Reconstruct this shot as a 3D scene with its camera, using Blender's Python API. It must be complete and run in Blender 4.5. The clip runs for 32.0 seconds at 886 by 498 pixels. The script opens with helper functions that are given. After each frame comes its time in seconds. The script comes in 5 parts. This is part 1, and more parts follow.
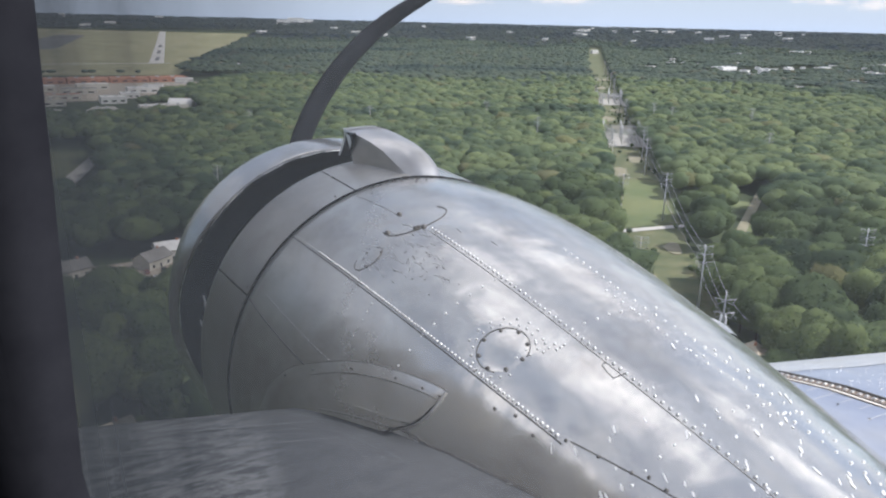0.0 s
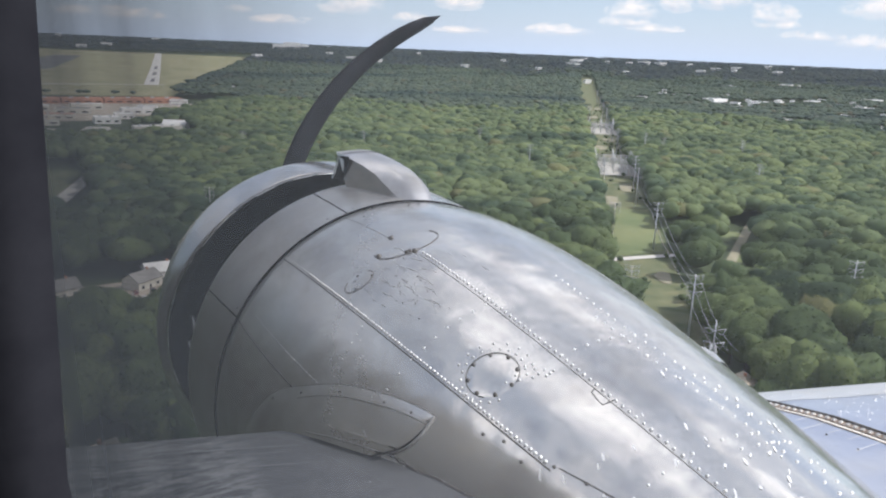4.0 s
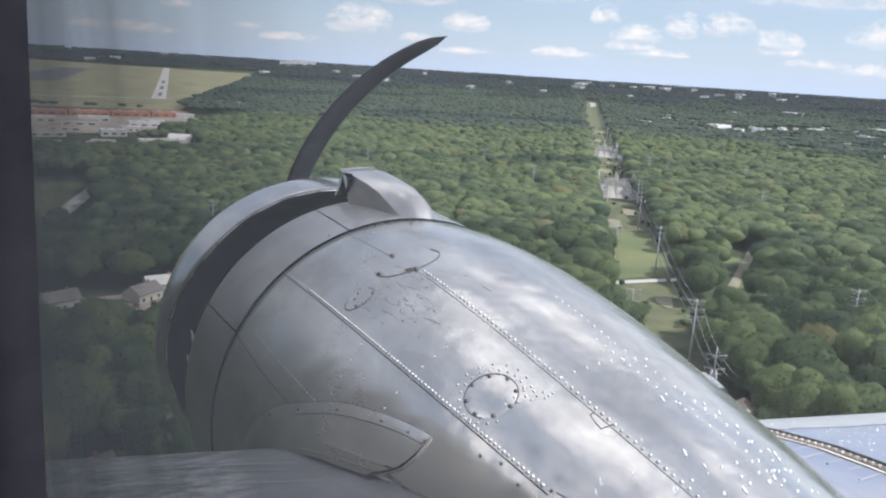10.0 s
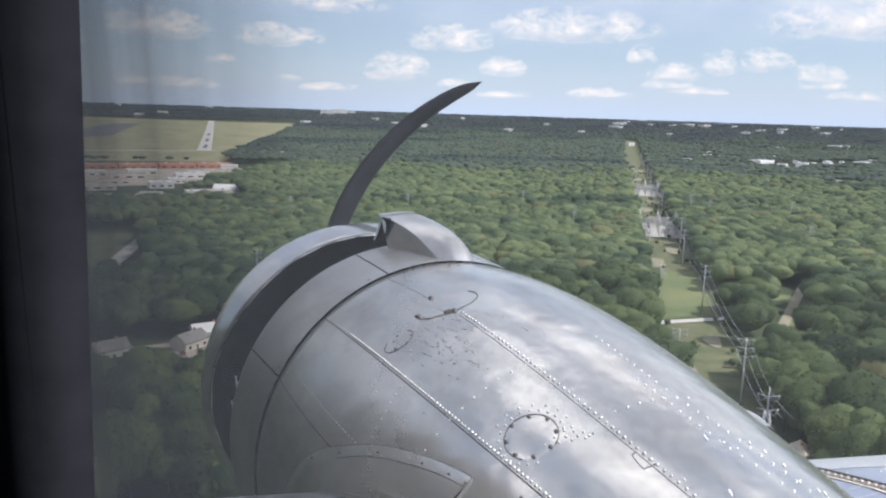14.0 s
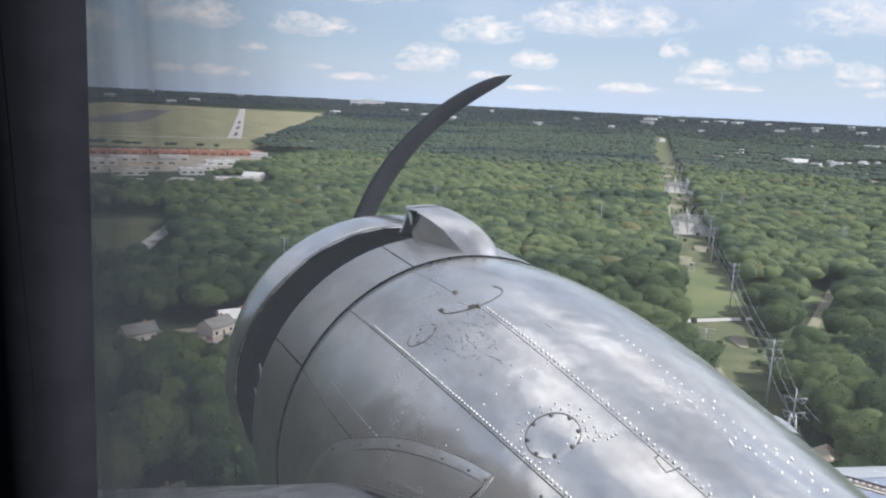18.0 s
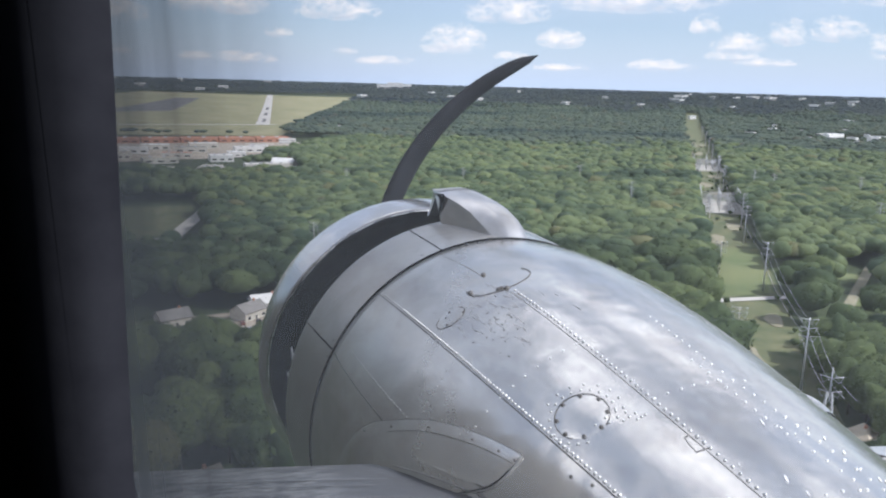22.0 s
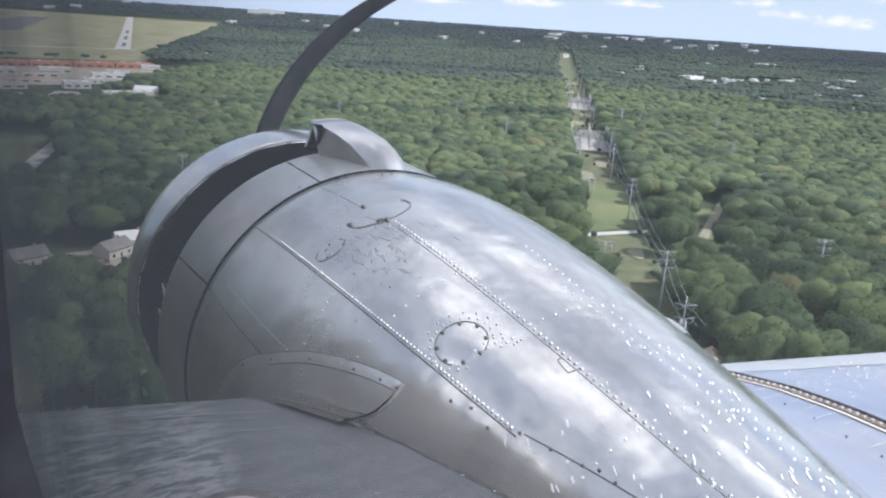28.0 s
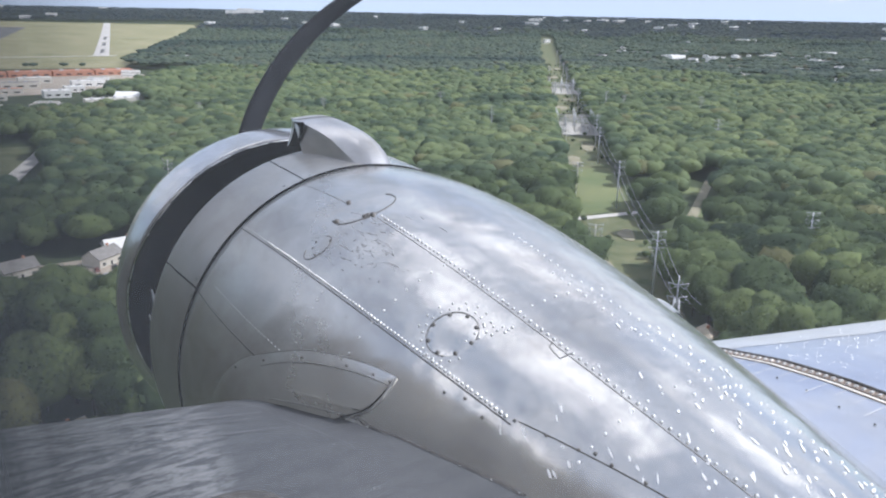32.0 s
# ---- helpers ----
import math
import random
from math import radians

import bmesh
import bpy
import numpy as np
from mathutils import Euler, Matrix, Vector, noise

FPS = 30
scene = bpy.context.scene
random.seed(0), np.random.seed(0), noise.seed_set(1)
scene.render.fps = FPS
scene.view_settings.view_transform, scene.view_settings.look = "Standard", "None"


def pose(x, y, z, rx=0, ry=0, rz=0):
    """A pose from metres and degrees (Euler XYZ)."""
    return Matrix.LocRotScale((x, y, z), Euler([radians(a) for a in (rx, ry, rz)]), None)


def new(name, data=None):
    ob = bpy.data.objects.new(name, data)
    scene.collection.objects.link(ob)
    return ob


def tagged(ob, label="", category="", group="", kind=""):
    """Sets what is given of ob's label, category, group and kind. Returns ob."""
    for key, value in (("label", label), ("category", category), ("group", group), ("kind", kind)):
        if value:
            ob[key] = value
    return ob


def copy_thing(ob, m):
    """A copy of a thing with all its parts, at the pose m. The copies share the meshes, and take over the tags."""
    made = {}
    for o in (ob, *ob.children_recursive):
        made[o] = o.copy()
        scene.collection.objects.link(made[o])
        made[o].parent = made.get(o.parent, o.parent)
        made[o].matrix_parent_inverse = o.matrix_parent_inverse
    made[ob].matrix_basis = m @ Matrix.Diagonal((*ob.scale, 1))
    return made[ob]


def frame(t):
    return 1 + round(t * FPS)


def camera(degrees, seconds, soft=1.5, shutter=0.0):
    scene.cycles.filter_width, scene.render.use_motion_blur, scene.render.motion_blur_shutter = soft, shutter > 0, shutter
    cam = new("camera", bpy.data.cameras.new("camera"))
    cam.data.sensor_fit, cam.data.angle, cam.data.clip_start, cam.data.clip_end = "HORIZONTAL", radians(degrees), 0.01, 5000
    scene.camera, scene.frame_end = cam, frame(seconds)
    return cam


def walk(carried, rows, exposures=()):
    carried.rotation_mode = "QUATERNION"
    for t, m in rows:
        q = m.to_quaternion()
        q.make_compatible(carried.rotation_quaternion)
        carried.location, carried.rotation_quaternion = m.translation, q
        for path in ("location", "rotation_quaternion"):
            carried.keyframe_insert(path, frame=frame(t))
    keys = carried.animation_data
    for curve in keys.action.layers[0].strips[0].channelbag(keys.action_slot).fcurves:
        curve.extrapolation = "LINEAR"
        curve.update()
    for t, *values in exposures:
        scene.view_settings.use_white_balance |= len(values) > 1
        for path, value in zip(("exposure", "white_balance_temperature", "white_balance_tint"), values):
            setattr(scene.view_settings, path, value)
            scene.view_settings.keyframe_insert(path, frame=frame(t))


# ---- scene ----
# ---- camera ----
cam = camera(60.0, 32.0, soft=2.1, shutter=0.0)
PATH = [
    (0, -1.0605, -2.4257, 1.2366, 73.456, -2.017, -24.565),
    (0.5, -1.0604, -2.4263, 1.2329, 73.655, -2.574, -24.604),
    (1, -1.0606, -2.4233, 1.2343, 73.502, -2.687, -24.591),
    (1.5, -1.0602, -2.4244, 1.2353, 73.352, -2.638, -24.350),
    (2, -1.0609, -2.4234, 1.2326, 73.560, -2.576, -24.488),
    (2.5, -1.0608, -2.4250, 1.2312, 73.541, -2.442, -24.531),
    (3, -1.0609, -2.4275, 1.2322, 73.673, -2.540, -24.423),
    (3.5, -1.0617, -2.4263, 1.2335, 74.173, -2.749, -24.519),
    (4, -1.0614, -2.4287, 1.2338, 75.378, -3.085, -24.941),
    (4.5, -1.0610, -2.4293, 1.2302, 76.935, -3.648, -25.631),
    (6.5, -1.0600, -2.4282, 1.2309, 77.825, -4.025, -25.402),
    (7, -1.0609, -2.4298, 1.2332, 77.824, -4.114, -25.443),
    (7.5, -1.0592, -2.4284, 1.2308, 77.634, -3.671, -25.518),
    (8, -1.0605, -2.4307, 1.2336, 77.802, -3.482, -25.490),
    (8.5, -1.0596, -2.4285, 1.2329, 77.625, -3.476, -25.380),
    (9, -1.0594, -2.4275, 1.2310, 77.471, -3.674, -25.070),
    (9.5, -1.0589, -2.4264, 1.2310, 77.058, -4.067, -24.574),
    (10, -1.0582, -2.4257, 1.2320, 76.794, -4.285, -24.500),
    (10.5, -1.0590, -2.4259, 1.2349, 76.357, -3.911, -24.501),
    (11, -1.0583, -2.4262, 1.2337, 76.609, -4.081, -24.414),
    (11.5, -1.0597, -2.4219, 1.2336, 76.392, -3.804, -24.281),
    (12, -1.0581, -2.4260, 1.2277, 77.348, -3.995, -25.194),
    (12.5, -1.0576, -2.4289, 1.2338, 77.361, -2.981, -26.034),
    (13, -1.0582, -2.4298, 1.2321, 78.027, -3.256, -25.808),
    (13.5, -1.0574, -2.4330, 1.2363, 79.436, -3.450, -24.659),
    (14, -1.0572, -2.4489, 1.2332, 79.851, -2.487, -21.742),
    (14.5, -1.0548, -2.4346, 1.2358, 79.406, -2.143, -19.771),
    (16.5, -1.0542, -2.4356, 1.2380, 78.819, -2.799, -21.413),
    (17, -1.0537, -2.4368, 1.2382, 78.917, -2.734, -21.126),
    (17.5, -1.0535, -2.4367, 1.2366, 78.934, -2.819, -20.322),
    (18, -1.0521, -2.4383, 1.2369, 79.157, -3.503, -19.581),
    (18.5, -1.0518, -2.4382, 1.2378, 79.001, -2.971, -20.379),
    (19, -1.0506, -2.4364, 1.2339, 78.968, -2.908, -20.937),
    (19.5, -1.0495, -2.4387, 1.2351, 78.826, -2.869, -21.104),
    (20, -1.0489, -2.4379, 1.2358, 78.701, -2.745, -21.127),
    (20.5, -1.0479, -2.4409, 1.2376, 78.987, -2.404, -20.179),
    (21, -1.0469, -2.4389, 1.2360, 78.952, -1.637, -18.009),
    (21.5, -1.0485, -2.4438, 1.2371, 78.702, -1.750, -16.492),
    (22, -1.0505, -2.4464, 1.2401, 77.763, -2.218, -17.636),
    (22.5, -1.0508, -2.4413, 1.2404, 76.033, -2.591, -19.727),
    (23, -1.0526, -2.4390, 1.2364, 74.392, -3.214, -21.490),
    (23.5, -1.0521, -2.4374, 1.2344, 72.942, -3.826, -23.064),
    (24, -1.0537, -2.4358, 1.2311, 72.295, -4.173, -23.803),
    (24.5, -1.0524, -2.4374, 1.2335, 71.861, -4.235, -24.550),
    (25, -1.0536, -2.4390, 1.2312, 72.496, -4.252, -25.186),
    (25.5, -1.0534, -2.4400, 1.2351, 72.877, -4.082, -25.647),
    (27.5, -1.0575, -2.4381, 1.2303, 72.774, -4.811, -25.784),
    (28, -1.0569, -2.4413, 1.2282, 73.453, -4.394, -26.516),
    (28.5, -1.0548, -2.4405, 1.2277, 73.393, -4.004, -26.885),
    (29, -1.0538, -2.4400, 1.2270, 73.207, -3.752, -27.313),
    (29.5, -1.0526, -2.4430, 1.2284, 73.139, -2.812, -28.145),
    (30, -1.0520, -2.4440, 1.2293, 73.588, -2.307, -28.702),
    (30.5, -1.0495, -2.4488, 1.2324, 74.398, -1.090, -29.708),
    (31, -1.0486, -2.4463, 1.2312, 74.760, -1.137, -29.483),
    (31.5, -1.0473, -2.4440, 1.2296, 73.965, -2.231, -28.293),
    (32, -1.0454, -2.4424, 1.2281, 72.886, -1.795, -27.978),
]
# how the aircraft and all aboard it hang over the level land
BANK = Vector((math.sin(radians(-0.6)), math.sin(radians(0.3)), 1.0)).rotation_difference(Vector((0.0, 0.0, 1.0))).to_matrix().to_4x4()
walk(cam, [(t, BANK @ pose(x, y, z, a, b, c)) for t, x, y, z, a, b, c in PATH], [
    (0.0, 0.15, 6060, 13), (4.0, 0.18, 6110, 13), (8.5, 0.16, 6210, 12), (10.5, 0.16, 6010, 13), (14.0, 0.12, 6060, 13), (18.0, 0.08, 6010, 13), (22.0, 0.15, 5860, 13),
    (25.0, 0.20, 5810, 13), (28.0, 0.24, 5810, 13), (30.0, 0.22, 5810, 13), (31.0, -0.05, 5810, 13), (32.0, 0.24, 5810, 13)])

# ---- light ----
SUN_AZ, SUN_EL = 122.0, 48.0          # degrees clockwise from ahead, and above the horizon
sun_dir = Vector((math.sin(radians(SUN_AZ)) * math.cos(radians(SUN_EL)),
                  math.cos(radians(SUN_AZ)) * math.cos(radians(SUN_EL)), math.sin(radians(SUN_EL))))
sun = new("sun", bpy.data.lights.new("sun", "SUN"))
sun.data.energy, sun.data.angle, sun.data.color = 4.6, radians(0.6), (1.0, 0.95, 0.87)
sun.matrix_world = sun_dir.to_track_quat("Z", "Y").to_matrix().to_4x4()

world = bpy.data.worlds.new("sky")
scene.world = world
world.use_nodes = True


def node(nt, kind, **inputs):
    n = nt.nodes.new(kind)
    for key, value in inputs.items():
        n.inputs[key.replace("_", " ")].default_value = value
    return n


def math_node(nt, op, a, b=0.0, clamp=False):
    n = nt.nodes.new("ShaderNodeMath")
    n.operation, n.use_clamp = op, clamp
    for i, v in enumerate((a, b)):
        if isinstance(v, (int, float)):
            n.inputs[i].default_value = v
        else:
            nt.links.new(v, n.inputs[i])
    return n.outputs[0]


def ramp(nt, fac, stops):
    n = nt.nodes.new("ShaderNodeValToRGB")
    els = n.color_ramp.elements
    while len(els) < len(stops):
        els.new(0.5)
    for e, (pos, col) in zip(els, stops):
        e.position = pos
        e.color = (*col, 1.0) if len(col) == 3 else col
    nt.links.new(fac, n.inputs["Fac"])
    return n.outputs["Color"]


def mix(nt, fac, a, b, blend="MIX"):
    n = nt.nodes.new("ShaderNodeMix")
    n.data_type, n.blend_type = "RGBA", blend
    for sock, v in ((n.inputs[0], fac), (n.inputs[6], a), (n.inputs[7], b)):
        if isinstance(v, (int, float)):
            sock.default_value = v
        elif isinstance(v, tuple):
            sock.default_value = (*v, 1.0) if len(v) == 3 else v
        else:
            nt.links.new(v, sock)
    return n.outputs[2]


def noise_tex(nt, vec, scale, detail=4.0, rough=0.55, distort=0.0):
    n = node(nt, "ShaderNodeTexNoise", Scale=scale, Detail=detail, Roughness=rough, Distortion=distort)
    nt.links.new(vec, n.inputs["Vector"])
    return n.outputs["Fac"]


def mapped(nt, vec, scale=(1, 1, 1), loc=(0, 0, 0)):
    n = nt.nodes.new("ShaderNodeMapping")
    n.inputs["Scale"].default_value, n.inputs["Location"].default_value = scale, loc
    nt.links.new(vec, n.inputs["Vector"])
    return n.outputs[0]


CLOUDS = [(1.7, 5.0, 3.4, 1.3), (9.8, 4.8, 3.0, 1.0), (22.0, 5.0, 3.0, 1.2), (18.4, 2.9, 2.2, 1.3), (30.8, 6.0, 5.5, 1.5), (35.8, 4.2, 1.0, 0.9),
          (41.0, 3.7, 1.3, 1.1), (43.9, 3.9, 1.7, 1.0), (38.2, 3.0, 1.8, 0.9), (47.0, 3.0, 1.8, 0.9), (50.5, 6.3, 6.5, 1.7), (54.7, 3.6, 3.2, 1.4),
          (5.9, 3.2, 0.9, 0.5), (26.0, 3.2, 1.6, 0.9), (14.0, 7.2, 3.2, 0.8), (-6.0, 4.0, 3.0, 1.2), (-12.0, 6.0, 4.0, 1.3), (62.0, 5.0, 3.5, 1.6),
          # high clouds out of view, added for their reflections in the nacelle
          (36, 31, 12, 4.6), (13, 41, 9, 4.6), (-6, 50, 9, 4), (4, 60, 12, 4.6), (62, 47, 6, 4), (-55, 43, 8, 4)]


# the far heaps: small ones low over the land, broader ones higher up
rc = random.Random(21)
CLOUDS += [(-14 + 4.6 * k + rc.uniform(-2, 2), rc.uniform(1.3, 2.6), rc.uniform(0.8, 2.2), rc.uniform(0.3, 0.6)) for k in range(17)]
CLOUDS += [(-16 + 11.5 * k + rc.uniform(-3, 3), rc.uniform(7.4, 10.5), rc.uniform(4.0, 7.0), rc.uniform(1.1, 1.9)) for k in range(8)]


def build_sky():
    nt = world.node_tree
    nt.nodes.clear()
    out, bg = nt.nodes.new("ShaderNodeOutputWorld"), nt.nodes.new("ShaderNodeBackground")
    sky = nt.nodes.new("ShaderNodeTexSky")
    sky.sky_type, sky.sun_disc = "NISHITA", False
    sky.sun_elevation, sky.sun_rotation = radians(SUN_EL), radians(SUN_AZ)
    sky.altitude, sky.air_density, sky.dust_density, sky.ozone_density = 300, 1.0, 0.6, 2.0
    coord = nt.nodes.new("ShaderNodeTexCoord").outputs["Generated"]
    sep = nt.nodes.new("ShaderNodeSeparateXYZ")
    nt.links.new(coord, sep.inputs[0])
    z = sep.outputs["Z"]
    # heaps: separate cumulus low over the land, and high ones added for reflections, each (azimuth, height, half width,
    # half height) in degrees; sheets: broad grey-white layers higher up
    fine = noise_tex(nt, mapped(nt, coord, (120, 120, 170), (3.1, 1.7, 0.4)), 1.0, 7.0, 0.62, 0.4)
    broad = noise_tex(nt, mapped(nt, coord, (30, 30, 62), (1.1, 6.7, 2.4)), 1.0, 5.0, 0.6, 0.5)
    sheet = noise_tex(nt, mapped(nt, coord, (3.0, 3.0, 9.0), (7.3, 2.2, 5.1)), 1.0, 6.0, 0.52, 0.4)
    body_sum, foot_sum = None, None
    for az, el, w, h in CLOUDS:
        c = Vector((math.sin(radians(az)), math.cos(radians(az)), math.tan(radians(el))))
        side = Vector((c.y, -c.x, 0)) / radians(w)
        d1 = nt.nodes.new("ShaderNodeVectorMath")
        d1.operation = "DOT_PRODUCT"
        nt.links.new(coord, d1.inputs[0])
        d1.inputs[1].default_value = side
        ahead = nt.nodes.new("ShaderNodeVectorMath")
        ahead.operation = "DOT_PRODUCT"
        nt.links.new(coord, ahead.inputs[0])
        ahead.inputs[1].default_value = (c.x, c.y, 0)
        up = math_node(nt, "DIVIDE", math_node(nt, "SUBTRACT", z, math.sin(radians(el))), radians(h))
        # flat foot: squeezed below the middle
        upper = math_node(nt, "MAXIMUM", up, math_node(nt, "MULTIPLY", up, -1.9))
        d2 = math_node(nt, "ADD", math_node(nt, "POWER", math_node(nt, "ABSOLUTE", d1.outputs["Value"]), 2.0), math_node(nt, "POWER", upper, 2.0))
        front = math_node(nt, "GREATER_THAN", ahead.outputs["Value"], 0.0)
        f = math_node(nt, "MAXIMUM", math_node(nt, "MULTIPLY", math_node(nt, "SUBTRACT", 1.4, d2), front), 0.0)
        body_sum = f if body_sum is None else math_node(nt, "MAXIMUM", body_sum, f)
        g = math_node(nt, "MULTIPLY", f, math_node(nt, "MULTIPLY", up, -0.9))
        foot_sum = g if foot_sum is None else math_node(nt, "MAXIMUM", foot_sum, g)
    rag = math_node(nt, "ADD", math_node(nt, "MULTIPLY", fine, 3.0), math_node(nt, "MULTIPLY", broad, 5.4))
    dens = math_node(nt, "MULTIPLY", math_node(nt, "ADD", math_node(nt, "MULTIPLY", body_sum, 0.8), math_node(nt, "SUBTRACT", rag, 4.15)), 0.5)
    heap_fac = math_node(nt, "MULTIPLY", ramp(nt, dens, [(0.0, (0, 0, 0)), (0.35, (0.32,) * 3), (1.0, (0.95,) * 3)]), ramp(nt, body_sum, [(0.0, (0, 0, 0)), (0.3, (1, 1, 1))]))
    high = ramp(nt, z, [(0.075, (0, 0, 0)), (0.15, (0.9,) * 3), (0.5, (1.0,) * 3)])
    sheet_fac = math_node(nt, "MULTIPLY", ramp(nt, sheet, [(0.36, (0.34,) * 3), (0.64, (0.74,) * 3)]), high)
    shade = math_node(nt, "ADD", math_node(nt, "MULTIPLY", foot_sum, 0.8), math_node(nt, "MULTIPLY", math_node(nt, "SUBTRACT", fine, 0.5), 0.9))
    heap_col = mix(nt, ramp(nt, shade, [(0.0, (0, 0, 0)), (0.35, (1, 1, 1))]), (10.8, 9.9, 9.0), (6.6, 6.8, 7.2))
    # high clouds brightened further, to mirror brightly in the skin
    lit = math_node(nt, "ADD", 1.0, math_node(nt, "MULTIPLY", ramp(nt, z, [(0.2, (0, 0, 0)), (0.45, (1, 1, 1))]), 1.7))
    scale_up = nt.nodes.new("ShaderNodeVectorMath")
    scale_up.operation = "SCALE"
    nt.links.new(heap_col, scale_up.inputs[0])
    nt.links.new(lit, scale_up.inputs["Scale"])
    heap_col = scale_up.outputs[0]
    sheet_col = mix(nt, ramp(nt, sheet, [(0.45, (0, 0, 0)), (0.62, (1, 1, 1))]), (8.0, 8.35, 9.1), (10.3, 10.05, 9.9))
    # pale milky air low over the land
    haze = ramp(nt, z, [(0.0, (0.92,) * 3), (0.035, (0.62,) * 3), (0.11, (0.22,) * 3), (0.5, (0.0,) * 3)])
    base = mix(nt, haze, sky.outputs[0], (6.2, 7.3, 8.9))
    col = mix(nt, sheet_fac, base, sheet_col)
    col = mix(nt, heap_fac, col, heap_col)
    nt.links.new(col, bg.inputs["Color"])
    bg.inputs["Strength"].default_value = 0.10
    nt.links.new(bg.outputs[0], out.inputs[0])


build_sky()


# ---- materials ----
def material(name, build, rough=0.6, metal=0.0):
    m = bpy.data.materials.new(name)
    m.use_nodes = True
    nt = m.node_tree
    bsdf = nt.nodes["Principled BSDF"]
    bsdf.inputs["Roughness"].default_value, bsdf.inputs["Metallic"].default_value = rough, metal
    coord = nt.nodes.new("ShaderNodeTexCoord").outputs["Object"]
    build(nt, bsdf, coord)
    return m


def bump(nt, bsdf, height, strength, distance):
    n = node(nt, "ShaderNodeBump", Strength=strength, Distance=distance)
    nt.links.new(height, n.inputs["Height"])
    nt.links.new(n.outputs[0], bsdf.inputs["Normal"])


def plain(name, a, b, rough=0.6, metal=0.0, scale=3.0, relief=0.0, spread=0.12):
    """Two tones of one surface, broken up at a broad and a fine scale."""
    def build(nt, bsdf, coord):
        broad, fine = noise_tex(nt, coord, scale), noise_tex(nt, coord, scale * 11, 6.0, 0.65)
        fac = math_node(nt, "ADD", math_node(nt, "MULTIPLY", broad, 0.65), math_node(nt, "MULTIPLY", fine, 0.35))
        nt.links.new(ramp(nt, fac, [(0.36, a), (0.64, b)]), bsdf.inputs["Base Color"])
        r = math_node(nt, "ADD", math_node(nt, "MULTIPLY", fine, spread * 2), rough - spread)
        nt.links.new(r, bsdf.inputs["Roughness"])
        if relief:
            bump(nt, bsdf, fine, 0.5, relief)
    return material(name, build, rough, metal)


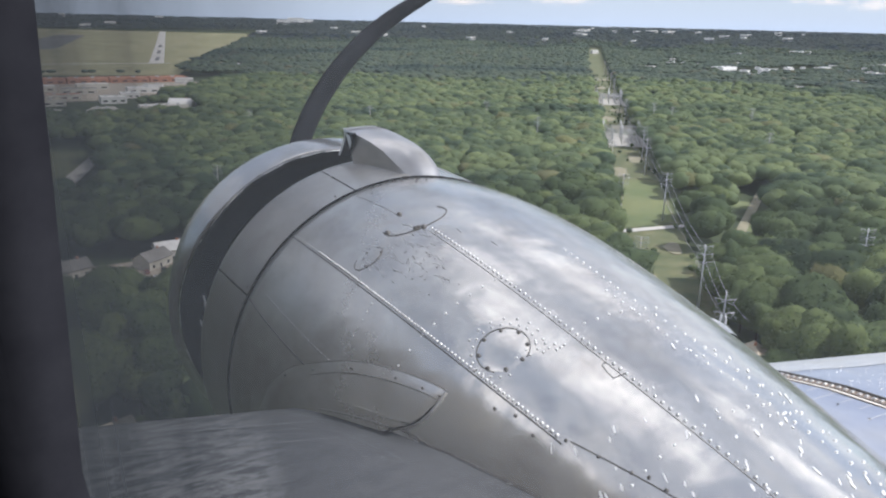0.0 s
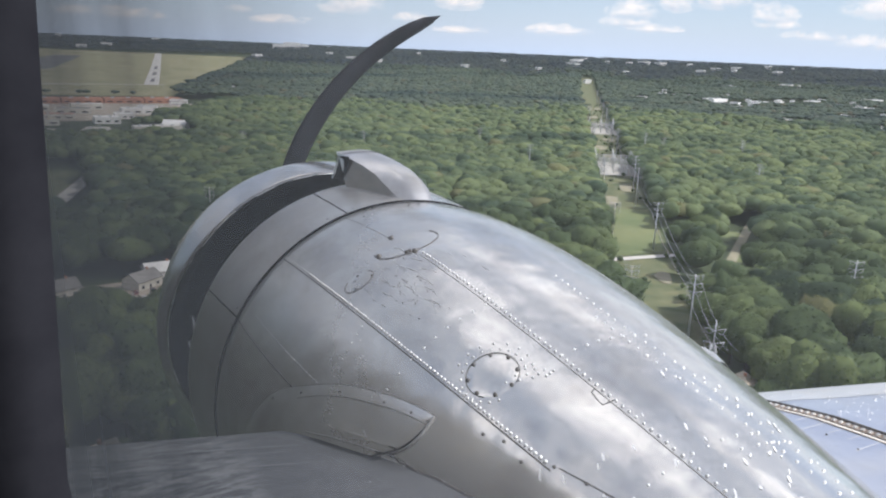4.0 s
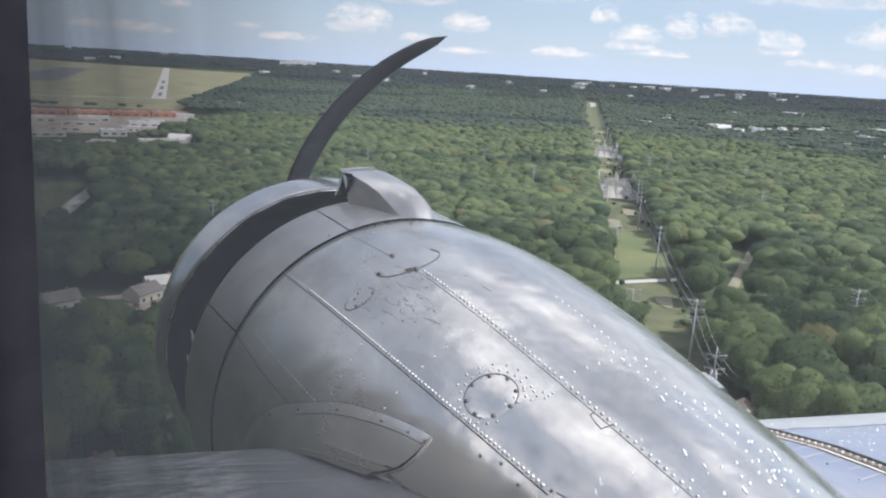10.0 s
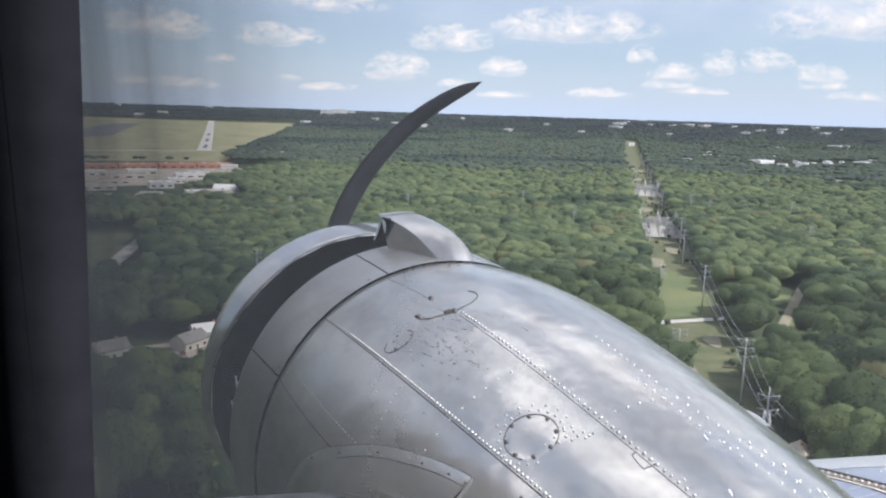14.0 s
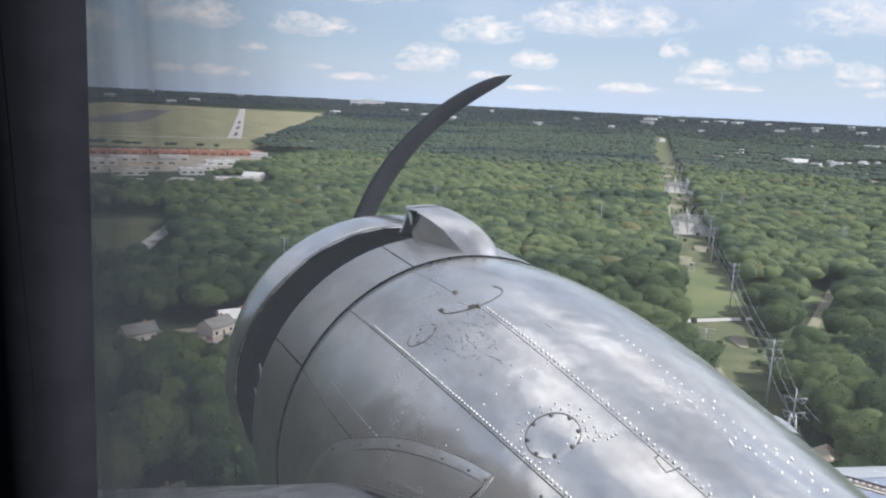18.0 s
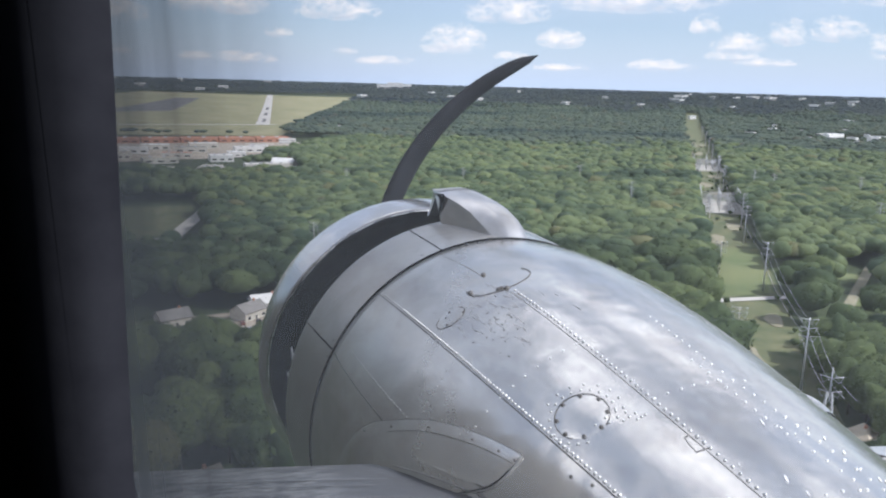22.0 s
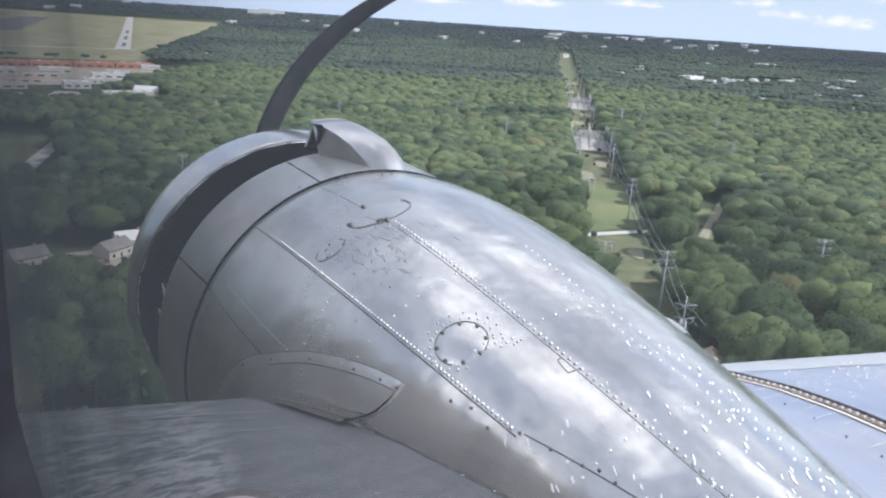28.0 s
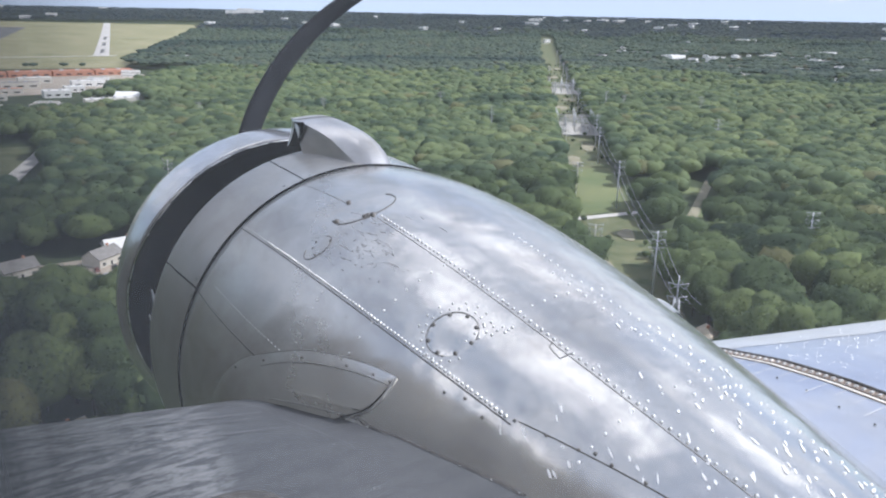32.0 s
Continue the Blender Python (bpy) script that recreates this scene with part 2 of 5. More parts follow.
def aluminium(name, light=(0.79, 0.785, 0.745), dark=(0.47, 0.475, 0.48), rough=(0.11, 0.21), stain=0.5, film=0.0):
    """Bare skin, hand-polished and clouded by oxide, with streaks along the airflow; film: darker, browner and
    rougher towards the front and the inboard flank."""
    def build(nt, bsdf, coord):
        cloud = noise_tex(nt, mapped(nt, coord, (3.4, 2.2, 3.4)), 1.0, 5.0, 0.58, 0.3)
        fine = noise_tex(nt, mapped(nt, coord, (60, 18, 60)), 1.0, 5.0, 0.7)
        streak = noise_tex(nt, mapped(nt, coord, (30, 3, 30), (1, 2, 3)), 1.0, 4.0, 0.6)
        grime = noise_tex(nt, mapped(nt, coord, (3.5, 2.0, 3.5), (5, 1, 8)), 1.0, 6.0, 0.62, 0.3)
        spot = noise_tex(nt, mapped(nt, coord, (22, 16, 22), (2, 9, 4)), 1.0, 6.0, 0.72, 0.5)
        tone = math_node(nt, "ADD", math_node(nt, "MULTIPLY", cloud, 0.8), math_node(nt, "MULTIPLY", streak, 0.2))
        col = ramp(nt, tone, [(0.34, dark), (0.62, light)])
        # warm patches: uneven polish, plus mirrored clouds painted in cream
        cloud_cream = noise_tex(nt, mapped(nt, coord, (3.0, 1.6, 3.0), (3, 7, 2)), 1.0, 4.0, 0.6, 0.6)
        col = mix(nt, math_node(nt, "MULTIPLY", ramp(nt, cloud_cream, [(0.50, (0, 0, 0)), (0.68, (1, 1, 1))]), 0.5), col, (0.80, 0.755, 0.66))
        soil = math_node(nt, "MULTIPLY", ramp(nt, grime, [(0.48, (0, 0, 0)), (0.72, (1, 1, 1))]), stain)
        soil = math_node(nt, "MAXIMUM", soil, math_node(nt, "MULTIPLY", ramp(nt, spot, [(0.60, (0, 0, 0)), (0.74, (1, 1, 1))]), stain * 0.4))
        col = mix(nt, soil, col, (0.30, 0.275, 0.245))
        r = math_node(nt, "ADD", math_node(nt, "MULTIPLY", tone, -(rough[1] - rough[0]) * 1.6), rough[1] + 0.42 * (rough[1] - rough[0]))
        r = math_node(nt, "ADD", r, math_node(nt, "MULTIPLY", math_node(nt, "SUBTRACT", fine, 0.5), 0.05), True)
        r = math_node(nt, "ADD", r, math_node(nt, "MULTIPLY", soil, 0.12))
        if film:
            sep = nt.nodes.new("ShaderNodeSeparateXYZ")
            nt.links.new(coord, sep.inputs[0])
            # darker and browner forward and inboard
            flank_dark = math_node(nt, "ADD", math_node(nt, "MULTIPLY", sep.outputs["Y"], 0.42), math_node(nt, "MULTIPLY", sep.outputs["X"], -0.95))
            flank_dark = math_node(nt, "ADD", flank_dark, math_node(nt, "MULTIPLY", math_node(nt, "SUBTRACT", grime, 0.5), 0.35))
            flank_dark = math_node(nt, "ADD", flank_dark, math_node(nt, "MULTIPLY", math_node(nt, "SUBTRACT", streak, 0.5), 0.12))
            flank_dark = math_node(nt, "MULTIPLY", ramp(nt, math_node(nt, "ADD", flank_dark, 0.20), [(0.0, (0, 0, 0)), (0.85, (1, 1, 1))]), film)
            # paler and rougher towards the outboard side
            outer_pale = ramp(nt, sep.outputs["X"], [(0.12, (0, 0, 0)), (0.42, (1, 1, 1))])
            r = math_node(nt, "ADD", r, math_node(nt, "MULTIPLY", outer_pale, 0.12))
            col = mix(nt, math_node(nt, "MULTIPLY", outer_pale, 0.25), col, (0.80, 0.80, 0.79))
            col = mix(nt, flank_dark, col, (0.225, 0.206, 0.182))
            r = math_node(nt, "ADD", r, math_node(nt, "MULTIPLY", flank_dark, 0.30))
        nt.links.new(col, bsdf.inputs["Base Color"])
        nt.links.new(r, bsdf.inputs["Roughness"])
        wave = noise_tex(nt, coord, 6.5, 2.0, 0.5)
        bump(nt, bsdf, wave, 0.30, 0.018)
    return material(name, build, 0.3, 0.93)


def foliage(name, dark, mid, pale, scale, thin=0.42):
    """Leaves: several greens by tree, patch and spray, cloud-shadow bands painted in; thin: the share of light that
    passes through.
    """
    def build(nt, bsdf, coord):
        tone = nt.nodes.new("ShaderNodeAttribute")
        tone.attribute_name = "tone"
        geo = nt.nodes.new("ShaderNodeNewGeometry")
        info = nt.nodes.new("ShaderNodeObjectInfo").outputs["Random"]
        pos = geo.outputs["Position"]
        pick = math_node(nt, "FRACT", math_node(nt, "ADD", tone.outputs["Fac"], info))
        wide = noise_tex(nt, pos, 0.010, 3.0, 0.6)
        # long bands for the painted cloud shadow
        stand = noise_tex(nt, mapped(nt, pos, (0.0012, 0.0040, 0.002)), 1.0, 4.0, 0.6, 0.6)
        leaf = noise_tex(nt, pos, scale, 6.0, 0.75)
        spray = geo.outputs["Random Per Island"]
        f = math_node(nt, "ADD", math_node(nt, "MULTIPLY", pick, 0.28), math_node(nt, "MULTIPLY", wide, 0.20))
        f = math_node(nt, "ADD", f, math_node(nt, "MULTIPLY", leaf, 0.36))
        f = math_node(nt, "ADD", f, math_node(nt, "MULTIPLY", spray, 0.16))
        col = ramp(nt, f, [(0.30, dark), (0.50, mid), (0.72, pale)])
        # cloud-shadow bands painted in darker and bluer; now and then a browned tree
        cloud_shade = math_node(nt, "MULTIPLY", ramp(nt, stand, [(0.52, (0, 0, 0)), (0.60, (1, 1, 1))]), 0.7)
        col = mix(nt, cloud_shade, col, tuple(c * k for c, k in zip(dark, (0.62, 0.72, 0.85))))
        brown = math_node(nt, "MULTIPLY", math_node(nt, "GREATER_THAN", pick, 0.985), 0.30)
        col = mix(nt, brown, col, (0.22, 0.13, 0.07))
        nt.links.new(col, bsdf.inputs["Base Color"])
        bsdf.inputs["Specular IOR Level"].default_value = 0.15
        bump(nt, bsdf, leaf, 0.5, 0.22 / scale)
        through_leaf, both = nt.nodes.new("ShaderNodeBsdfTranslucent"), nt.nodes.new("ShaderNodeMixShader")
        nt.links.new(col, through_leaf.inputs["Color"])
        both.inputs[0].default_value = thin
        nt.links.new(bsdf.outputs[0], both.inputs[1])
        nt.links.new(through_leaf.outputs[0], both.inputs[2])
        nt.links.new(both.outputs[0], nt.nodes["Material Output"].inputs["Surface"])
    return material(name, build, 0.8)


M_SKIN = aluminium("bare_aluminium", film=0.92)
M_COWL = aluminium("polished_cowl_aluminium", (0.68, 0.69, 0.70), (0.50, 0.50, 0.50), (0.13, 0.26), 0.55)
M_SCOOP = aluminium("dull_scoop_aluminium", (0.66, 0.66, 0.67), (0.44, 0.44, 0.44), (0.22, 0.34), 0.55)
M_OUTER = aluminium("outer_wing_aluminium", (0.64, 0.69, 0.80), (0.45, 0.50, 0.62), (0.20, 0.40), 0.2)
M_LEAD = aluminium("worn_leading_edge", (0.85, 0.86, 0.87), (0.70, 0.71, 0.72), (0.30, 0.50), 0.1)
# near-black, so that gaps and scoop carry their shade in the colour; also tyres
M_BLACK = plain("tyre_and_gap_shade_black", (0.002, 0.002, 0.0025), (0.006, 0.006, 0.007), 0.9, 0.0, 8.0)
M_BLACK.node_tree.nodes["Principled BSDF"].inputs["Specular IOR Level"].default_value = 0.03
M_PROP = plain("black_blade_paint", (0.012, 0.013, 0.016), (0.024, 0.026, 0.031), 0.85, 0.0, 6.0)
M_PROP.node_tree.nodes["Principled BSDF"].inputs["Specular IOR Level"].default_value = 0.12
M_RIVET = plain("rivet_aluminium", (0.48, 0.48, 0.48), (0.62, 0.62, 0.61), 0.46, 1.0, 40.0)
M_SCRATCH = plain("scratched_paint", (0.12, 0.125, 0.135), (0.26, 0.27, 0.28), 0.5, 0.2, 25.0)
M_RING = plain("dull_pink_grey_ring", (0.26, 0.22, 0.21), (0.36, 0.31, 0.30), 0.6, 0.1, 25.0)
M_FLECK = plain("glint_and_rivet_white", (0.66, 0.67, 0.68), (0.80, 0.80, 0.80), 0.5, 0.25, 30.0)
M_DARKRIVET = plain("worn_steel_screw", (0.055, 0.05, 0.046), (0.12, 0.112, 0.105), 0.5, 0.35, 40.0)
M_SMEAR = plain("oil_smear_and_crease_shade", (0.32, 0.31, 0.29), (0.46, 0.45, 0.43), 0.4, 0.8, 60.0)
M_TRIM = plain("dark_cabin_trim", (0.021, 0.022, 0.029), (0.037, 0.039, 0.048), 0.85, 0.0, 9.0)
M_TRIM.node_tree.nodes["Principled BSDF"].inputs["Specular IOR Level"].default_value = 0.06


def veiled_pane(nt, bsdf, coord):
    """Clear sheet with the dark cabin's reflection painted on as a grey film that thickens towards its front rim, in
    upright streaks, and a pale veil of glare and haze all over.
    """
    nt.nodes.remove(bsdf)
    sep = nt.nodes.new("ShaderNodeSeparateXYZ")
    nt.links.new(coord, sep.inputs[0])
    reflection_streak = noise_tex(nt, mapped(nt, coord, (60, 60, 2)), 1.0, 3.0, 0.5)
    edge = ramp(nt, math_node(nt, "MULTIPLY", math_node(nt, "ADD", sep.outputs["Y"], 2.495), 7.6), [(0.0, (0, 0, 0)), (0.2, (0.14,) * 3), (0.42, (0.50,) * 3), (0.66, (0.74,) * 3), (1.0, (0.88,) * 3)])
    film = math_node(nt, "MULTIPLY", edge, math_node(nt, "ADD", math_node(nt, "MULTIPLY", reflection_streak, 0.3), 0.85))
    veil_noise = noise_tex(nt, mapped(nt, coord, (25, 25, 9)), 1.0, 4.0, 0.6)
    clear, cabin_reflection, bloom = nt.nodes.new("ShaderNodeBsdfTransparent"), nt.nodes.new("ShaderNodeBsdfTranslucent"), nt.nodes.new("ShaderNodeBsdfTranslucent")
    # dark film for the mirrored cabin, pale veil for glare and haze
    cabin_reflection.inputs["Color"].default_value = (0.035, 0.039, 0.043, 1)
    bloom.inputs["Color"].default_value = (0.40, 0.425, 0.45, 1)
    veil, both = nt.nodes.new("ShaderNodeMixShader"), nt.nodes.new("ShaderNodeMixShader")
    nt.links.new(math_node(nt, "ADD", math_node(nt, "MULTIPLY", veil_noise, 0.05), 0.048), veil.inputs[0])
    nt.links.new(clear.outputs[0], veil.inputs[1])
    nt.links.new(bloom.outputs[0], veil.inputs[2])
    nt.links.new(film, both.inputs[0])
    nt.links.new(veil.outputs[0], both.inputs[1])
    nt.links.new(cabin_reflection.outputs[0], both.inputs[2])
    nt.links.new(both.outputs[0], nt.nodes["Material Output"].inputs["Surface"])


M_PANE = material("veiled_acrylic", veiled_pane)
M_BRONZE = plain("weathered_brass_flange", (0.17, 0.13, 0.10), (0.30, 0.24, 0.19), 0.5, 0.5, 20.0)
M_RED = plain("faded_red_paint", (0.10, 0.04, 0.037), (0.15, 0.062, 0.056), 0.55, 0.0, 14.0)
M_ROOF = plain("grey_shingle", (0.20, 0.19, 0.18), (0.33, 0.31, 0.29), 0.85, 0.0, 0.7)
M_ROOF_TAN = plain("tan_metal_roof", (0.38, 0.32, 0.24), (0.52, 0.45, 0.34), 0.7, 0.0, 0.5)
M_ROOF_RED = plain("brick_red_roof", (0.42, 0.18, 0.11), (0.56, 0.29, 0.19), 0.8, 0.0, 0.3)
M_WHITE = plain("white_building_paint", (0.70, 0.69, 0.66), (0.84, 0.83, 0.80), 0.7, 0.0, 0.2)
M_WALL = plain("cream_siding", (0.56, 0.53, 0.46), (0.70, 0.67, 0.60), 0.75, 0.0, 0.6)
M_GLASS = plain("dark_window_glass", (0.02, 0.025, 0.03), (0.05, 0.06, 0.07), 0.12, 0.0, 0.3)
M_PAVE = plain("pale_concrete", (0.42, 0.40, 0.37), (0.56, 0.54, 0.50), 0.9, 0.0, 0.06)
M_LOT = plain("worn_parking_asphalt", (0.30, 0.26, 0.21), (0.47, 0.41, 0.33), 0.9, 0.0, 0.02)
M_ASPHALT = plain("asphalt", (0.09, 0.09, 0.09), (0.17, 0.165, 0.16), 0.9, 0.0, 0.05)
M_STEEL = plain("galvanised_steel", (0.42, 0.43, 0.44), (0.6, 0.6, 0.6), 0.5, 0.4, 1.0)
M_BARK = plain("bark", (0.05, 0.04, 0.03), (0.12, 0.1, 0.08), 0.9, 0.0, 2.0)
M_FIELD = plain("dry_airfield_grass", (0.20, 0.20, 0.095), (0.31, 0.285, 0.16), 0.95, 0.0, 0.012)
M_LAWN = plain("mown_grass", (0.095, 0.130, 0.048), (0.175, 0.190, 0.080), 0.95, 0.0, 0.03)
M_GRAVEL = plain("grey_gravel", (0.30, 0.29, 0.26), (0.45, 0.43, 0.39), 0.95, 0.0, 0.12)
M_DIRT = plain("tan_bare_soil", (0.19, 0.18, 0.115), (0.31, 0.285, 0.20), 0.95, 0.0, 0.15)
M_SCRUB = plain("rough_scrub", (0.05, 0.08, 0.03), (0.16, 0.155, 0.075), 0.95, 0.0, 0.09)
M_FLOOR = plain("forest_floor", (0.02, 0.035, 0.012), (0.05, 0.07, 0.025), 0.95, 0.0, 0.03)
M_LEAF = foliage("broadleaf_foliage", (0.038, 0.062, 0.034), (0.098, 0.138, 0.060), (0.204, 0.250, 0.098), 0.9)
# bluer, flatter greens: some aerial haze mixed into the colour
M_FAR = foliage("hazed_distant_foliage", (0.076, 0.108, 0.086), (0.110, 0.148, 0.106), (0.158, 0.194, 0.124), 0.10)
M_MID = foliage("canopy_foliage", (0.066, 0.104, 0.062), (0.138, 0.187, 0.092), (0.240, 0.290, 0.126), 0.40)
# bluer still, with more of the distance haze in the colour
M_DIST = foliage("hazed_horizon_foliage", (0.080, 0.104, 0.120), (0.102, 0.130, 0.138), (0.124, 0.150, 0.148), 0.03)


# ---- helpers for meshes ----
def mesh_of(name, verts, faces, mat, smooth=True):
    me = bpy.data.meshes.new(name)
    me.from_pydata([tuple(v) for v in verts], [], faces)
    me.materials.append(mat)
    if smooth:
        me.polygons.foreach_set("use_smooth", [True] * len(me.polygons))
    me.update()
    return me


def part(name, bm, mat, parent, label="", smooth=True):
    """Link a bmesh, or a mesh, as one object under a thing or a part."""
    if isinstance(bm, bmesh.types.BMesh):
        me = bpy.data.meshes.new(name)
        bm.to_mesh(me)
        bm.free()
        me.materials.append(mat)
        if smooth:
            me.polygons.foreach_set("use_smooth", [True] * len(me.polygons))
    else:
        me = bm
    ob = new(name, me)
    ob.parent = parent
    return tagged(ob, label) if label else ob


def grid_faces(nu, nv, closed=False):
    """Quads of a grid of nu by nv points, v running fastest."""
    w = nv if closed else nv - 1
    return [(i * nv + j, i * nv + (j + 1) % nv, (i + 1) * nv + (j + 1) % nv, (i + 1) * nv + j)
            for i in range(nu - 1) for j in range(w)]


def box(bm, lo, hi, bevel=0.0):
    g = bmesh.ops.create_cube(bm, size=1.0)
    c, s = [(a + b) / 2 for a, b in zip(lo, hi)], [b - a for a, b in zip(lo, hi)]
    for v in g["verts"]:
        v.co = Vector((v.co.x * s[0] + c[0], v.co.y * s[1] + c[1], v.co.z * s[2] + c[2]))
    if bevel:
        bmesh.ops.bevel(bm, geom=list({e for v in g["verts"] for e in v.link_edges}), offset=bevel, segments=2, affect="EDGES")
    return g["verts"]


def rod(bm, a, b, r0, r1=None, n=8):
    a, b = Vector(a), Vector(b)
    d = b - a
    g = bmesh.ops.create_cone(bm, cap_ends=True, segments=n, radius1=r0, radius2=r0 if r1 is None else r1, depth=d.length,
                              matrix=Matrix.Translation((a + b) / 2) @ d.to_track_quat("Z", "Y").to_matrix().to_4x4())
    return g["verts"]


# ---- the aeroplane: x to starboard, y ahead, z up from the middle of the nacelle's front joint ----
ATTITUDE = Matrix(((0.997916, 0.000000, -0.064532), (0.006633, 0.994703, 0.102578), (0.064190, -0.102793, 0.992629))).to_4x4()
plane = tagged(new("airliner"), "vintage bare-aluminium piston airliner in flight over woodland", "airplane")
plane.matrix_world = BANK @ ATTITUDE


def nac_r(s):
    """Radius of the nacelle s metres behind its front joint."""
    return 0.70 * (1 + 0.012 * s - 0.246 * s ** 2 + 0.049 * s ** 3)


def nac(s, th, lift=0.0):
    r = (nac_r(s) if s > 0 else 0.70 - 0.10 * s) + lift
    return Vector((r * math.sin(th), -s, r * math.cos(th)))


def lathe(sections, th0=-math.pi, th1=math.pi, n=96):
    vs = [(r * math.sin(th0 + (th1 - th0) * j / n), y, r * math.cos(th0 + (th1 - th0) * j / n)) for y, r in sections for j in range(n + 1)]
    return vs, grid_faces(len(sections), n + 1)


def shell(name, sections, mat, parent, label="", th0=-math.pi, th1=math.pi, n=96):
    vs, fs = lathe(sections, th0, th1, n)
    return part(name, mesh_of(name, vs, fs, mat), mat, parent, label)


body = [(-s, nac_r(s)) for s in np.linspace(0.004, 2.75, 56)]
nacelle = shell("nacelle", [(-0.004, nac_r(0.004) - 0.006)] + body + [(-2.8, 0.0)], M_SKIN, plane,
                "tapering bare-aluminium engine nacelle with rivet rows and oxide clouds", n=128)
shell("nacelle_core", [(1.25, 0.55), (0.95, 0.62), (0.55, 0.655), (0.36, 0.70), (0.30, 0.724), (0.03, 0.6985), (-0.004, 0.6955), (-0.02, 0.69)], M_BLACK, nacelle, "inside of the cowl gap, its shade painted near-black")
for a, b in ((-2.6, -1.02), (-1.012, -0.27), (-0.262, 0.9), (0.908, 3.6)):
    shell("cowl_panel", [(0.016, 0.7014), (0.022, 0.7026), (0.2, 0.722), (0.38, 0.739), (0.405, 0.741), (0.405, 0.733), (0.3, 0.725)],
          M_SKIN, nacelle, "dulled aluminium ring panel ahead of the nacelle joint", a, b, 48)
cowling = shell("cowling", [(0.889, 0.744), (0.886, 0.750), (0.92, 0.7585), (1.0, 0.775), (1.08, 0.7865), (1.15, 0.790), (1.22, 0.781), (1.32, 0.757),
                            (1.42, 0.72), (1.52, 0.66), (1.58, 0.60), (1.60, 0.55), (1.58, 0.51), (1.5, 0.49), (1.2, 0.48)], M_COWL, plane,
                "rounded polished aluminium engine cowling", n=128)



def stand_open(ob):
    """Draw the trailing edge forward round the inboard flank, where the cowl gap widens."""
    for v in ob.data.vertices:
        k = min(1.0, max(0.0, (-math.atan2(v.co.x, v.co.z) - 0.75) / 0.9))
        if v.co.y < 1.15:
            v.co.y += 0.23 * k * k * (3 - 2 * k) * (1.15 - v.co.y) / 0.26


stand_open(cowling)
stand_open(shell("cowl_lining", [(0.8895, 0.7435), (0.95, 0.725), (1.05, 0.70), (1.22, 0.66), (1.27, 0.53)], M_BLACK, cowling, "inside of the cowling, its shade painted near-black"))
vs, fs = [], []
for k in range(241):
    t = -2.6 + 3.9 * k / 240
    w = 0.006 + 0.010 * random.random() ** 2
    vs += [(r * math.sin(t), y, r * math.cos(t)) for y, r in ((0.8855, 0.7512), (0.8855 + w, 0.7512 + 0.25 * w))]
stand_open(part("soot_band", mesh_of("soot_band", vs, grid_faces(241, 2), M_DARKRIVET, False), M_DARKRIVET, cowling, "ragged dark band along the trailing edge"))
# near-black strip added on top for the shade in the open joint
shell("joint_strip", [(0.000, 0.699), (0.001, 0.7050), (0.0045, 0.7060), (0.0085, 0.7056), (0.0095, 0.700)], M_BLACK, nacelle, "raised near-black strip standing in for the dark open nacelle joint")
# chipped bright edge, in short uneven lengths
vs, fs = [], []
th = -2.4
while th < 1.2:
    span = random.uniform(0.02, 0.14)
    if random.random() < 0.6:
        base = len(vs)
        for k in range(5):
            t = th + span * k / 4
            w = random.uniform(0.001, 0.004)
            for y, r in ((0.884, 0.7475), (0.884 - w, 0.7450)):
                vs.append((r * math.sin(t), y, r * math.cos(t)))
        fs += [(base + 2 * k, base + 2 * k + 2, base + 2 * k + 3, base + 2 * k + 1) for k in range(4)]
    th += span + random.uniform(0.0, 0.05)
chips = tagged(part("chipped_edge", mesh_of("chipped_edge", vs, fs, M_RIVET, False), M_RIVET, cowling, "chipped bright trailing edge of the cowling"), kind="stuff")
stand_open(chips)
# bracket-shaped bright bits added for the glints inside the gap
for k in range(3):
    t = -1.62 + 0.17 * k + random.uniform(-0.03, 0.03)
    bm = bmesh.new()
    r = 0.70
    rod(bm, (r * math.sin(t), 0.60, r * math.cos(t)), (r * math.sin(t + 0.03), 0.72, r * math.cos(t + 0.03)), 0.006, 0.004, 7)
    box(bm, (r * math.sin(t) - 0.008, 0.58, r * math.cos(t) - 0.02), (r * math.sin(t) + 0.008, 0.60, r * math.cos(t) + 0.02))
    part("flap_bracket", bm, M_RIVET, cowling, "bright bracket-shaped bit added for a glint in the cowl gap")


def vent_hood():
    """Small hooded vent on the outboard flank."""
    vs = []
    for k in range(7):
        s = 1.165 + 0.012 * k
        h = 0.011 * math.sin(math.pi * (k + 1.5) / 8.5) ** 0.6
        for j in range(9):
            a = math.pi * j / 8
            vs.append(nac(s, 0.69 - 0.05 * math.cos(a), -0.002 + h * math.sin(a)))
    part("vent_hood", mesh_of("vent_hood", vs, grid_faces(7, 9), M_SKIN), M_SKIN, nacelle, "small hooded vent")
    part("vent_mouth", mesh_of("vent_mouth", [vs[54 + j] for j in range(9)], [tuple(range(9))], M_BLACK, False), M_BLACK, nacelle, "black mouth of the vent")


vent_hood()


# ---- wing ----
def wing_z(c):
    pts = [(-0.13, 0.05), (-0.12, 0.10), (-0.09, 0.155), (-0.05, 0.193), (0.0, 0.223), (0.08, 0.243), (0.17, 0.260), (0.34, 0.284), (0.5, 0.292),
           (0.7, 0.288), (1.0, 0.266), (1.5, 0.205), (2.3, 0.08)]
    for (c0, z0), (c1, z1) in zip(pts, pts[1:]):
        if c <= c1:
            return z0 + (z1 - z0) * (c - c0) / (c1 - c0)
